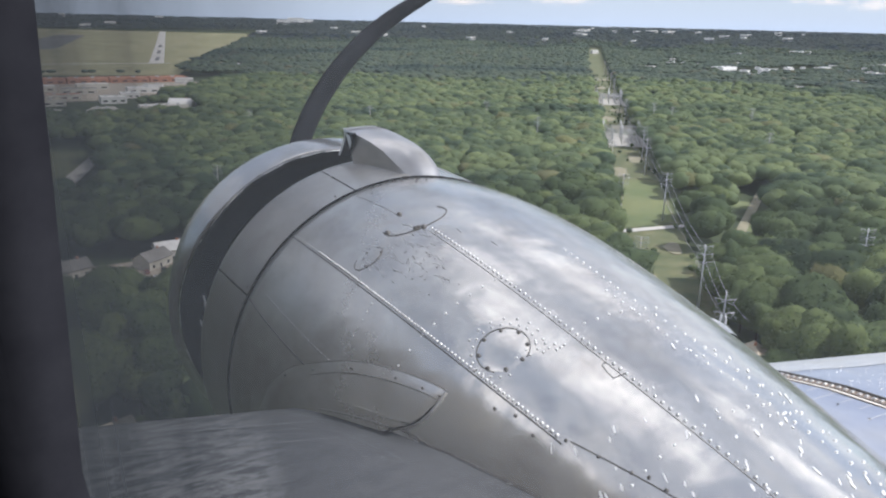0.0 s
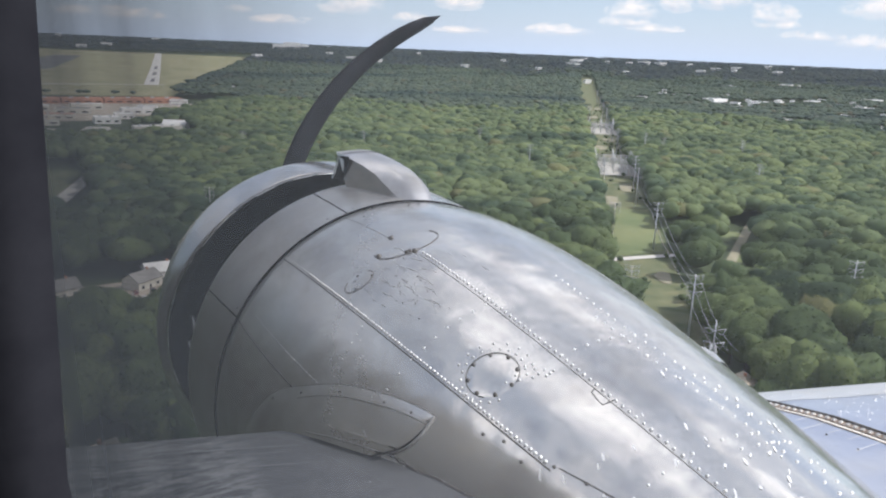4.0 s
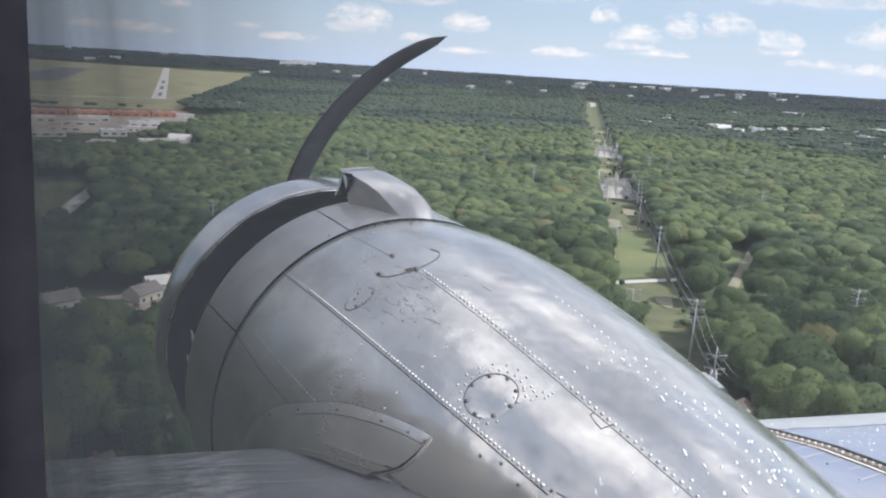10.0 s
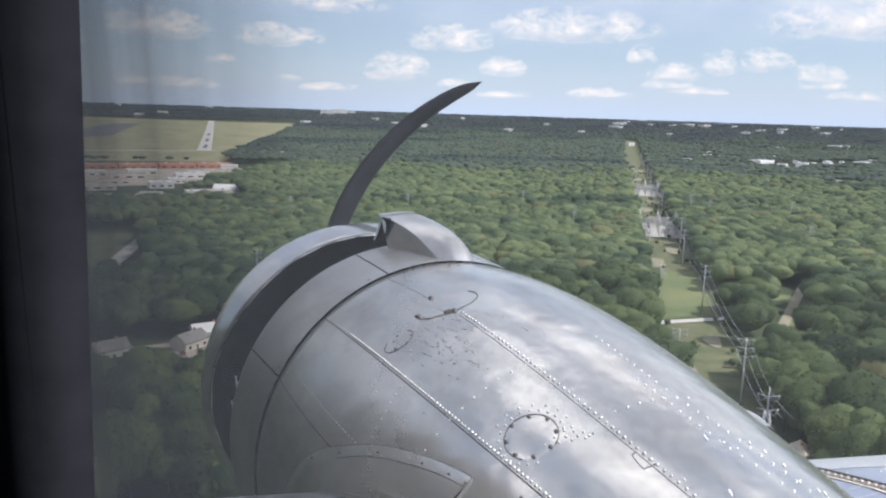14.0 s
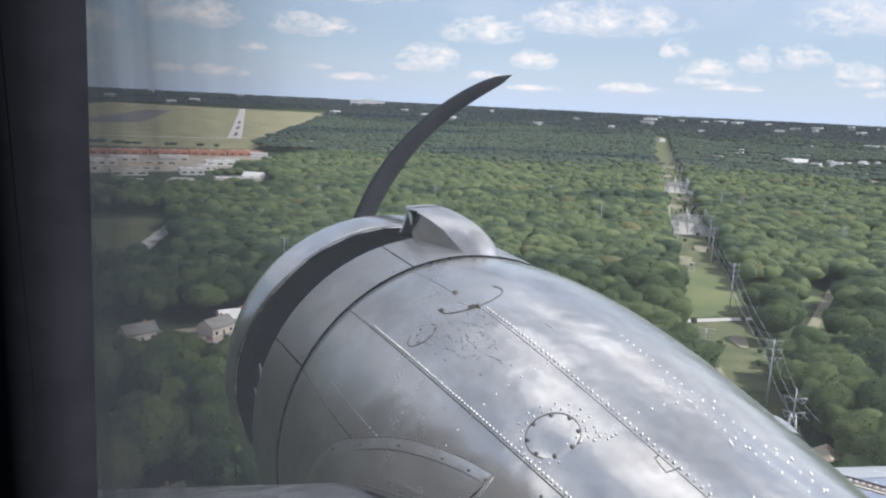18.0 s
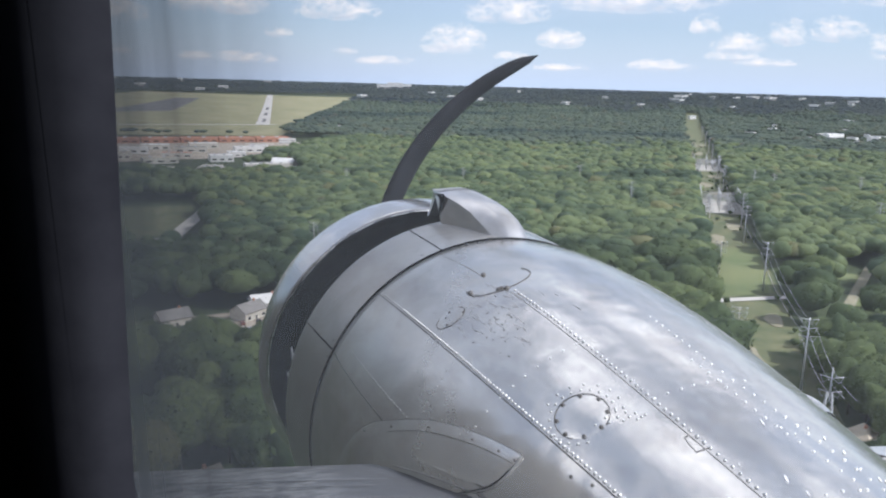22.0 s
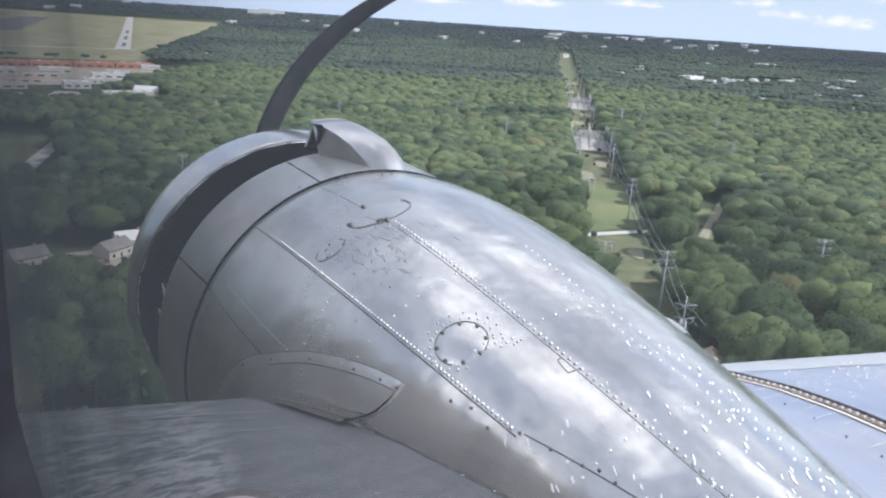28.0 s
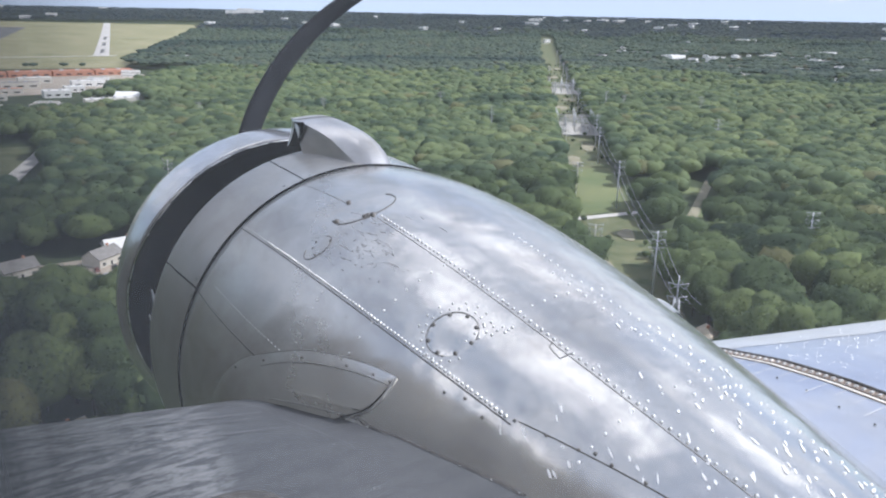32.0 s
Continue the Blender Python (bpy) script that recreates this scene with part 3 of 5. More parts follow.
    return pts[-1][1]


def wing_y(x):
    return -0.876 - 0.37 * x


def wing_part(name, x0, x1, mat, parent, label):
    cs = [-0.13, -0.12, -0.105, -0.09, -0.07, -0.05, -0.025, 0.0, 0.04, 0.08, 0.12, 0.17, 0.25, 0.34, 0.42, 0.5, 0.6, 0.7, 0.85, 1.0, 1.25, 1.5, 1.9, 2.3]
    xs = np.linspace(x0, x1, 14)
    vs = []
    for x in xs:
        for c in cs:
            vs.append((x, wing_y(x) - c, wing_z(c)))
        vs.append((x, wing_y(x) - 2.3, 0.05))
        vs.append((x, wing_y(x) - 1.0, -0.08))
        vs.append((x, wing_y(x) - 0.1, -0.03))
    ob = part(name, mesh_of(name, vs, grid_faces(len(xs), len(cs) + 3, True), mat), mat, parent, label)
    return ob


def worn_paint(nt, bsdf, coord):
    broad = noise_tex(nt, coord, 2.2, 5.0, 0.6)
    scuff = noise_tex(nt, mapped(nt, coord, (9, 30, 12), (2, 3, 1)), 1.0, 10.0, 0.72, 0.2)
    chip = noise_tex(nt, mapped(nt, coord, (30, 60, 30), (7, 3, 1)), 1.0, 6.0, 0.75)
    scratch = noise_tex(nt, mapped(nt, coord, (5, 150, 20), (4, 3, 1)), 1.0, 3.0, 0.6)
    fine = noise_tex(nt, coord, 70, 5.0, 0.7)
    sep = nt.nodes.new("ShaderNodeSeparateXYZ")
    nt.links.new(coord, sep.inputs[0])
    # the outboard strip beside the nacelle has been repainted and is clean
    old = math_node(nt, "ADD", math_node(nt, "MULTIPLY", sep.outputs["X"], -18.0), -11.6)
    old = math_node(nt, "ADD", old, math_node(nt, "MULTIPLY", sep.outputs["Y"], 1.5), True)
    col = ramp(nt, broad, [(0.3, (0.047, 0.049, 0.053)), (0.7, (0.071, 0.073, 0.078))])
    f = math_node(nt, "MULTIPLY", ramp(nt, scuff, [(0.455, (0, 0, 0)), (0.515, (0.85,) * 3)]), math_node(nt, "ADD", math_node(nt, "MULTIPLY", old, 0.82), 0.14))
    f = math_node(nt, "MULTIPLY", f, ramp(nt, chip, [(0.42, (0.15,) * 3), (0.52, (1, 1, 1))]))
    col = mix(nt, f, col, (0.27, 0.275, 0.28))
    s = math_node(nt, "MULTIPLY", ramp(nt, scratch, [(0.62, (0, 0, 0)), (0.70, (0.5,) * 3)]), old)
    col = mix(nt, s, col, (0.30, 0.31, 0.32))
    nt.links.new(mix(nt, math_node(nt, "MULTIPLY", fine, 0.25), col, (0.1, 0.1, 0.11)), bsdf.inputs["Base Color"])
    nt.links.new(math_node(nt, "ADD", math_node(nt, "MULTIPLY", f, 0.15), 0.42), bsdf.inputs["Roughness"])
    bump(nt, bsdf, fine, 0.2, 0.002)


M_INNER = material("scuffed_grey_wing_paint", worn_paint, 0.45, 0.2)
inner_wing = wing_part("inner_wing", -1.6, 0.02, M_INNER, plane, "scuffed grey-painted wing root with filler cap")
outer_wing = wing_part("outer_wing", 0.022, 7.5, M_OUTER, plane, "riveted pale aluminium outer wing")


# ---- rivets, hatches, seams and scoop on the nacelle ----
DOME = [(math.cos(a) * c, math.sin(a) * c, h) for c, h in ((1.0, 0.0), (0.75, 0.6)) for a in [math.tau * k / 7 for k in range(7)]] + [(0, 0, 0.9)]
DOME_F = [(k, (k + 1) % 7, 7 + (k + 1) % 7, 7 + k) for k in range(7)] + [(7 + k, 7 + (k + 1) % 7, 14) for k in range(7)]


def domes(name, spots, mat, parent, label=""):
    """Rivet heads as one part: spots are (place, outward normal, radius)."""
    vs, fs = [], []
    for p, n, r in spots:
        q = Vector(n).to_track_quat("Z", "Y")
        b = len(vs)
        vs += [Vector(p) + q @ (Vector(v) * r) for v in DOME]
        fs += [tuple(i + b for i in f) for f in DOME_F]
    ob = part(name, mesh_of(name, vs, fs, mat), mat, parent, label)
    return tagged(ob, kind="stuff")


def on_nac(s, th, r):
    p, q = nac(s, th), nac(s + 0.01, th)
    n = Vector((math.sin(th), 0, math.cos(th))) + Vector((0, 1, 0)) * (nac_r(s + 0.005) - nac_r(s - 0.005)) * 100 * 1.0
    return p, n.normalized(), r


def along(s0, th0, s1, th1, gap, r, lift=0):
    """Rivets from one place on the skin to another, a gap apart."""
    n = max(2, int((nac(s0, th0) - nac(s1, th1)).length / gap))
    return [on_nac(s0 + (s1 - s0) * k / n + random.uniform(-1, 1) * gap * 0.05, th0 + (th1 - th0) * k / n, r * random.uniform(0.85, 1.1)) for k in range(n + 1)]


TH_A, TH_B = -0.649, -0.252
domes("rivet_row", along(0.30, TH_A, 1.40, TH_A, 0.0145, 0.0046), M_RIVET, nacelle, "close row of bright rivet heads")
domes("rivet_row", along(0.03, TH_A, 0.29, TH_A, 0.0175, 0.0028), M_RIVET, nacelle, "fine row of worn rivet heads")
domes("rivet_row", along(0.59, TH_B, 2.1, TH_B + 0.01, 0.0195, 0.0044), M_RIVET, nacelle, "close row of bright rivet heads")
for run in (((0.90, 0.125), (1.15, 0.131), (1.25, 0.149), (1.49, 0.235), (2.0, 0.42)), ((1.13, 0.063), (1.33, 0.079), (1.41, 0.096), (1.52, 0.15), (2.0, 0.33))):
    spots = []
    for (s0, t0), (s1, t1) in zip(run, run[1:]):
        spots += along(s0, t0, s1, t1, 0.027, 0.0033)[:-1]
    domes("rivet_row", spots, M_FLECK, nacelle, "row of small chalky rivet heads")
for s, a, b in ((0.95, -0.60, -0.28), (1.22, -0.24, 0.2), (1.571, -0.62, 0.13), (1.60, 0.0, 0.3)):
    domes("rivet_row", along(s, a, s, b, 0.032, 0.0033), M_FLECK, nacelle)
domes("rivet_row", along(0.17, -0.945, 0.70, -0.98, 0.022, 0.0032), M_RIVET, nacelle)
domes("rivet_row", along(0.719, -0.688, 0.752, -0.916, 0.022, 0.0026), M_RIVET, nacelle)
domes("rivet_row", along(0.95, -0.668, 0.949, -0.82, 0.03, 0.0032), M_RIVET, nacelle)
domes("screw_row", [on_nac(s, th, 0.0042) for s, th in ((1.30, -0.69), (1.36, -0.71), (1.421, -0.643), (1.491, -0.613), (1.557, -0.58), (1.585, -0.55), (1.621, -0.547), (1.684, -0.519), (1.25, -0.72))],
      M_DARKRIVET, nacelle, "worn steel screw heads")


def ribbon(name, path, width, lift, mat, parent, label=""):
    """A thin strip lying on the skin along (s, th) points: a seam, lap or edge."""
    vs = []
    for i, (s, th) in enumerate(path):
        a, c = path[max(0, i - 1)], path[min(len(path) - 1, i + 1)]
        t = (nac(*c) - nac(*a)).normalized()
        p, n, _ = on_nac(s, th, 0)
        side = t.cross(n).normalized() * width / 2
        vs += [p - side, p - side * 0.7 + n * lift, p + side * 0.7 + n * lift, p + side]
    return part(name, mesh_of(name, vs, grid_faces(len(path), 4), mat, False), mat, parent, label)


def straight(s0, th0, s1, th1, n=24):
    return [(s0 + (s1 - s0) * k / n, th0 + (th1 - th0) * k / n) for k in range(n + 1)]


for s0, a, s1, c, w in ((0.02, TH_A - 0.012, 1.42, TH_A - 0.016, 0.0035), (0.59, TH_B - 0.02, 2.2, TH_B - 0.008, 0.0026), (0.02, -1.02, 0.60, -1.062, 0.0035),
                        (1.43, -0.635, 2.0, -0.40, 0.003), (0.02, -0.30, 0.42, -0.29, 0.002)):
    dark = a < -0.5
    ribbon("lap_seam", straight(s0, a, s1, c), w, 0.0012, M_DARKRIVET if dark else M_SMEAR, nacelle, "thin dark lap seam" if dark else "faint grey lap seam")


def ring_path(s, th, rs, rt, a0=0.0, a1=360.0, n=48, tilt=0.0):
    out = []
    for k in range(n + 1):
        a = radians(a0 + (a1 - a0) * k / n)
        u, v = rs * math.cos(a), rt * math.sin(a)
        out.append((s + u * math.cos(tilt) - v * math.sin(tilt), th + (u * math.sin(tilt) + v * math.cos(tilt)) / nac_r(s)))
    return out


def hatch(name, s, th, rs, rt, label, tilt=0.0, lift=0.0003):
    """A cover plate that stands a little proud of the skin, with a dark rim."""
    vs, n = [], 32
    c, nn, _ = on_nac(s, th, 0)
    for k, up in ((1.0, 0.0), (0.97, lift), (0.6, lift + 0.001), (0.25, lift + 0.0015)):
        for q in ring_path(s, th, rs * k, rt * k, n=n, tilt=tilt)[:-1]:
            p, m, _ = on_nac(*q, 0)
            vs.append(p + m * up)
    fs = grid_faces(4, n, True) + [tuple(range(3 * n, 4 * n))]
    ob = part(name, mesh_of(name, vs, fs, M_SKIN), M_SKIN, nacelle, label)
    return ob


hatch("inspection_cover", 1.156, -0.508, 0.062, 0.058, "round riveted inspection cover")
ribbon("cover_rim", ring_path(1.156, -0.508, 0.063, 0.059, 20, 300), 0.0024, 0.0012, M_DARKRIVET, nacelle, "dark rim of the round cover")
domes("cover_screw", [on_nac(*q, 0.0056) for q in ring_path(1.156, -0.508, 0.058, 0.054, 10, 370, 8)[:-1]], M_DARKRIVET, nacelle, "dark screws round the cover")
for k, (rs, rt, m) in enumerate(((0.075, 0.071, 16), (0.092, 0.088, 7))):
    domes("cover_rivet", [on_nac(*q, 0.0034) for q in ring_path(1.156, -0.508, rs, rt, 60, 330 if k == 0 else 200, m)], M_RIVET, nacelle)
domes("cover_rivet", [on_nac(1.20 + 0.016 * k, -0.45 + 0.035 * k + 0.05 * (j - 1) * (1 - 0.2 * k), 0.0034) for k in range(4) for j in range(3)], M_RIVET, nacelle)
ribbon("oval_cover_rim", ring_path(0.485, -0.26, 0.075, 0.10, -105, 115, tilt=0.0), 0.004, 0.0015, M_DARKRIVET, nacelle, "scuffed dark rim of an oval cover")
domes("latch", [on_nac(*q, 0.009) for q in ((0.485, -0.398), (0.55, -0.288), (0.56, -0.27), (0.409, -0.282), (0.548, -0.30))], M_DARKRIVET, nacelle, "dark latch of the oval cover")
hatch("small_cover", 0.542, -0.546, 0.036, 0.046, "small oval access cover")
ribbon("small_cover_rim", ring_path(0.542, -0.546, 0.037, 0.047, -150, 120), 0.003, 0.0012, M_DARKRIVET, nacelle, "dark rim of the small cover")
domes("cover_screw", [on_nac(*q, 0.0045) for q in ((0.53, -0.56), (0.56, -0.49), (0.515, -0.53), (0.565, -0.58))], M_DARKRIVET, nacelle)
domes("oil_speck", [on_nac(random.gauss(0.70, 0.09), random.gauss(-0.44, 0.09), random.uniform(0.0008, 0.0024)) for _ in range(90)], M_DARKRIVET, nacelle, "dark baked oil specks")
for _ in range(46):
    s, th, n = random.gauss(0.62, 0.10), random.gauss(-0.43, 0.11), random.randint(4, 9)
    bend = random.uniform(-0.02, 0.02)
    ribbon("oil_smear", [(s + 0.006 * k, th + bend * k / n) for k in range(n)], random.uniform(0.0008, 0.0022), 0.0006, M_SMEAR, nacelle)
domes("panel_screw", [on_nac(s, th, 0.0045) for s, th in ((0.05, -0.05), (0.06, 0.03), (0.09, 0.06), (0.10, 0.0), (-0.05, -0.98), (-0.03, -1.06), (-0.05, -0.36))], M_DARKRIVET, nacelle, "worn panel screws")
ribbon("plate_edge", [(1.343, -0.268), (1.345, -0.290), (1.366, -0.300), (1.386, -0.304), (1.389, -0.27), (1.390, -0.245)], 0.0022, 0.001, M_DARKRIVET, nacelle)
# white dashes laid on the skin for glints off its dents
flecks = []
for _ in range(300):
    s, th = random.uniform(1.35, 2.15), random.uniform(-0.75, 0.35)
    if random.random() < (s - 1.2) * 1.1:
        flecks.append((s, th))
vs, fs = [], []
for s, th in flecks:
    L, w = random.uniform(0.003, 0.012), random.uniform(0.0013, 0.0030)
    a = random.gauss(2.15, 0.2)
    base = len(vs)
    for k in range(8):
        t = math.tau * k / 8
        u, v = L * math.cos(t), w * math.sin(t)
        p, n, _ = on_nac(s + u * math.sin(a) - v * math.cos(a), th + (u * math.cos(a) + v * math.sin(a)) / nac_r(s), 0)
        vs.append(p + n * 0.0012)
    fs.append(tuple(range(base, base + 8)))
tagged(part("bright_scuff", mesh_of("bright_scuff", vs, fs, M_FLECK, False), M_FLECK, nacelle, "white dashes painted on the skin as glints"), kind="stuff")


def scoop():
    """Air scoop: a flat inboard cheek with a raked mouth, a rounded top that falls away aft, a thin lip, a black throat."""
    secs = [(0.49, -0.062, 0.165, 0.866), (0.44, -0.058, 0.168, 0.862), (0.36, -0.045, 0.172, 0.849), (0.28, -0.025, 0.175, 0.832), (0.20, -0.005, 0.176, 0.811),
            (0.13, 0.010, 0.172, 0.784), (0.08, 0.022, 0.167, 0.757), (0.035, 0.035, 0.156, 0.717), (0.01, 0.05, 0.14, 0.690)]

    def foot(x, y):
        return math.sqrt(max(0.1, (0.70 + 0.1 * y) ** 2 - x * x)) - 0.012

    n = 16

    def crease(i):
        y, x0, x1, top = secs[i]
        z0 = foot(x0, y)
        return z0 + (top - z0) * (0.98, 0.97, 0.94, 0.88, 0.76, 0.56, 0.38, 0.26, 0.2)[i]

    def top_shell(off):
        vs = []
        for i, (y, x0, x1, top) in enumerate(secs):
            edge = crease(i)
            for k in range(n + 1):
                t = k / n
                x = x0 + off + (x1 - x0 - 2 * off) * (1 - (1 - t) ** 1.35)
                if t < 0.3:
                    z = edge + (top - edge) * math.sin(math.pi / 2 * t / 0.3)
                else:
                    z = top - (top - foot(x, y)) * (1 - math.sqrt(max(0.0, 1 - ((t - 0.3) / 0.7) ** 2.2)))
                vs.append((x, y, z - off))
        return vs

    vs = top_shell(0.0)
    ob = part("air_scoop", mesh_of("air_scoop", vs, grid_faces(len(secs), n + 1), M_SCOOP), M_SCOOP, plane, "rounded aluminium air scoop on the cowl top")
    part("scoop_lining", mesh_of("scoop_lining", top_shell(0.006)[:4 * (n + 1)], grid_faces(4, n + 1), M_BLACK), M_BLACK, ob, "inside of the scoop, its shade painted near-black")
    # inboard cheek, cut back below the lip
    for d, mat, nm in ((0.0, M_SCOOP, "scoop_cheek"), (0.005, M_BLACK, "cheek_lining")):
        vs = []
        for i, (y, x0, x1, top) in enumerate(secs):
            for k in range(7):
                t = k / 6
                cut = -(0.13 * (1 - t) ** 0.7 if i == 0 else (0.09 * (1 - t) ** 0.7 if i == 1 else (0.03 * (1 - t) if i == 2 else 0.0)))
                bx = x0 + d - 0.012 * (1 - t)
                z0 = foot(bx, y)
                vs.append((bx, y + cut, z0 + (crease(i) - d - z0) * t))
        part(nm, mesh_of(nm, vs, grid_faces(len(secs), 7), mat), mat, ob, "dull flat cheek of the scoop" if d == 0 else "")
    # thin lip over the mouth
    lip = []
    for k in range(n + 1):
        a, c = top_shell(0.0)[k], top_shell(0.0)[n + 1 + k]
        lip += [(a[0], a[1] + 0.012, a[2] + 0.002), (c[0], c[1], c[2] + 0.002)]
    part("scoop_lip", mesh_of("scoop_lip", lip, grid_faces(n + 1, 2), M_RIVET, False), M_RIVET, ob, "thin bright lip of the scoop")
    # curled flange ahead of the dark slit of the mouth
    # the slit is a sheet painted near-black for the shade inside the mouth
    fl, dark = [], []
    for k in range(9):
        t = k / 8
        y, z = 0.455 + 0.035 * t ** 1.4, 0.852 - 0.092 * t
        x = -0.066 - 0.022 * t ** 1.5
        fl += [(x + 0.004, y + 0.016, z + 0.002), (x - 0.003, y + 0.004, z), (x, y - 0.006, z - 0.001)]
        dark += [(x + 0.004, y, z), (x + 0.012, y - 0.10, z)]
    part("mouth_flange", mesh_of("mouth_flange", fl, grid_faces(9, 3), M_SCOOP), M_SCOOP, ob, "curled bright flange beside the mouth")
    part("mouth_slit", mesh_of("mouth_slit", dark, grid_faces(9, 2), M_BLACK), M_BLACK, ob, "near-black sheet for the shaded slit of the scoop's mouth")
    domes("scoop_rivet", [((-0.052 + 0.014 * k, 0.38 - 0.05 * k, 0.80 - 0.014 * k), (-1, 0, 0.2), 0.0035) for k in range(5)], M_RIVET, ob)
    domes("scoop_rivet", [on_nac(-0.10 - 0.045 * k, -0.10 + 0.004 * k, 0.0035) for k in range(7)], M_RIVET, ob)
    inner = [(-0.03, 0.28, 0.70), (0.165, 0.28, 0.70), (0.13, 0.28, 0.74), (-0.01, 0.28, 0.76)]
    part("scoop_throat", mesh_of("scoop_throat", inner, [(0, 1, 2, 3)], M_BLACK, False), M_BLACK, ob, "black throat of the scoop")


scoop()


def root_fairing():
    """Swollen fairing where the wing's leading edge grows out of the nacelle."""
    edge = [(0.36, -1.50), (0.43, -1.27), (0.53, -1.12), (0.66, -1.02), (0.81, -0.915), (0.97, -0.835), (1.06, -0.80), (1.115, -0.785)]
    aft = [(0.96, -1.75), (1.0, -1.30), (1.03, -1.05), (1.09, -0.97), (1.113, -0.90), (1.1201, -0.80)]
    edge, corners = [], [edge[0]] + edge + [edge[-1]]
    for a, b, c, d in zip(corners, corners[1:], corners[2:], corners[3:]):
        for k in range(5):
            q = k / 5
            edge.append(tuple(0.5 * (2 * b[i] + (c[i] - a[i]) * q + (2 * a[i] - 5 * b[i] + 4 * c[i] - d[i]) * q * q + (3 * b[i] - a[i] - 3 * c[i] + d[i]) * q ** 3) for i in (0, 1)))
    edge.append(corners[-1])
    rows, cols, vs = 60, 14, []
    for i in range(rows):
        s = 0.36 + (1.12 - 0.36) * i / (rows - 1)
        for (s0, t0), (s1, t1) in zip(edge, edge[1:]):
            if s <= s1 + 1e-6:
                top = t0 + (t1 - t0) * (s - s0) / (s1 - s0)
                break
        for j in range(cols):
            k = j / (cols - 1)
            low = -1.75
            for (s0, t0), (s1, t1) in zip(aft, aft[1:]):
                if s0 <= s <= s1 + 1e-6:
                    low = t0 + (t1 - t0) * (s - s0) / (s1 - s0)
            th = top - (top - min(low, top - 0.002)) * k
            d = (top - th) * nac_r(s)
            rise = 0.007 * min(1, d / 0.06) ** 0.8 + 0.14 * max(0, d - 0.05) ** 1.4
            tail = min(1.0, (1.12 - s) / 0.02) ** 0.5 if s > 1.10 else 1.0
            nose = min(1.0, (s - 0.36) / 0.12)
            vs.append(nac(s, th, 0.001 + rise * tail * nose))
    ob = part("root_fairing", mesh_of("root_fairing", vs, grid_faces(rows, cols), M_SKIN), M_SKIN, nacelle, "swollen sheet-metal wing root fairing")
    domes("fairing_screw", [(nac(s, t - 0.03, 0.004), on_nac(s, t, 0)[1], 0.0036) for s, t in edge[10::5]], M_DARKRIVET, ob)
    # polished aft lip, turned flange and rippled beads above the wing
    ribbon("fairing_lip", [(1.121, -0.785), (1.121, -0.83), (1.118, -0.88), (1.105, -0.94), (1.085, -0.98), (1.055, -1.02), (1.03, -1.05)], 0.0028, 0.005, M_RIVET, ob, "bright aft lip of the fairing")
    # grey strips: top seam with its shading, shade in the crease and ripple
    ribbon("fairing_seam", [(s, t + 0.004) for s, t in edge], 0.0022, 0.0012, M_SMEAR, ob, "faint seam with its shading along the top of the fairing")
    ribbon("fairing_crease", [(s, t - 0.055 + 0.02 * (s - 0.6)) for s, t in edge[15:]], 0.0014, 0.0088, M_SMEAR, ob, "grey line for the shade in the crease below the fairing's flange")
    ribbon("fairing_bead", [(0.838, -1.076), (0.923, -1.039), (1.002, -1.01), (1.074, -0.977)], 0.004, 0.024, M_SKIN, ob, "bright ripple above the wing")
    ribbon("fairing_bead", [(0.774, -1.148), (0.889, -1.093), (0.982, -1.052), (1.046, -1.025)], 0.004, 0.026, M_SMEAR, ob, "grey strip for the shaded side of the ripple above the wing")


root_fairing()

# ---- wing fittings ----
for x, w, top, mat, lab in ((0.482, 0.020, 0.0025, M_BRONZE, "brown flange strip across the wing"), (0.499, 0.005, 0.006, M_DARKRIVET, "upright dark lip of the flange"),
                            (0.464, 0.008, 0.0015, M_WALL, "pale sealed edge of the flange"), (0.4585, 0.0014, 0.0022, M_BRONZE, "thin brown line of sealant")):
    vs = []
    cs = np.linspace(-0.06, 2.2, 40)
    for c in cs:
        y, z = wing_y(x) - c, wing_z(c)
        vs += [(x - w / 2, y, z - 0.002), (x - w / 2, y, z + top), (x + w / 2, y, z + top), (x + w / 2, y, z - 0.002)]
    part("joint_flange", mesh_of("joint_flange", vs, grid_faces(len(cs), 4), mat, False), mat, outer_wing, lab)
bm = bmesh.new()
for k in range(78):
    c = 0.0 + 0.018 * k
    y, z = wing_y(0.484) - c, wing_z(c) + 0.0025
    box(bm, (0.4755, y - 0.0036, z - 0.002), (0.4865, y + 0.0036, z + 0.004), 0.0012)
tagged(part("flange_bolt", bm, M_RIVET, outer_wing, "row of worn bright bolts across the brown flange", smooth=False), kind="stuff")
spots = []
for k in range(26):
    x = 0.56 + 0.05 * k
    for c in np.arange(0.03, 1.5, 0.028 if k % 4 == 0 else 0.055):
        spots.append(((x + random.uniform(-0.004, 0.004), wing_y(x) - c, wing_z(c)), (0, 0.1, 1), 0.0014))
for c in (0.12, 0.30, 0.48, 0.9):
    for k in range(80):
        x = 0.56 + 0.025 * k
        spots.append(((x, wing_y(x) - c, wing_z(c)), (0, 0.1, 1), 0.0014))
for _ in range(900):
    x, c = random.uniform(0.52, 1.9), random.uniform(0.04, 0.75)
    spots.append(((x, wing_y(x) - c, wing_z(c)), (0, 0.1, 1), random.uniform(0.0012, 0.0030)))
for k in range(26):
    c = 0.10 + 0.045 * k
    vs = []
    for j in range(5):
        x = 0.452 - 0.014 * j * (0.7 + 0.6 * (k % 3 == 0))
        d = c + wing_y(x) - wing_y(0.45)
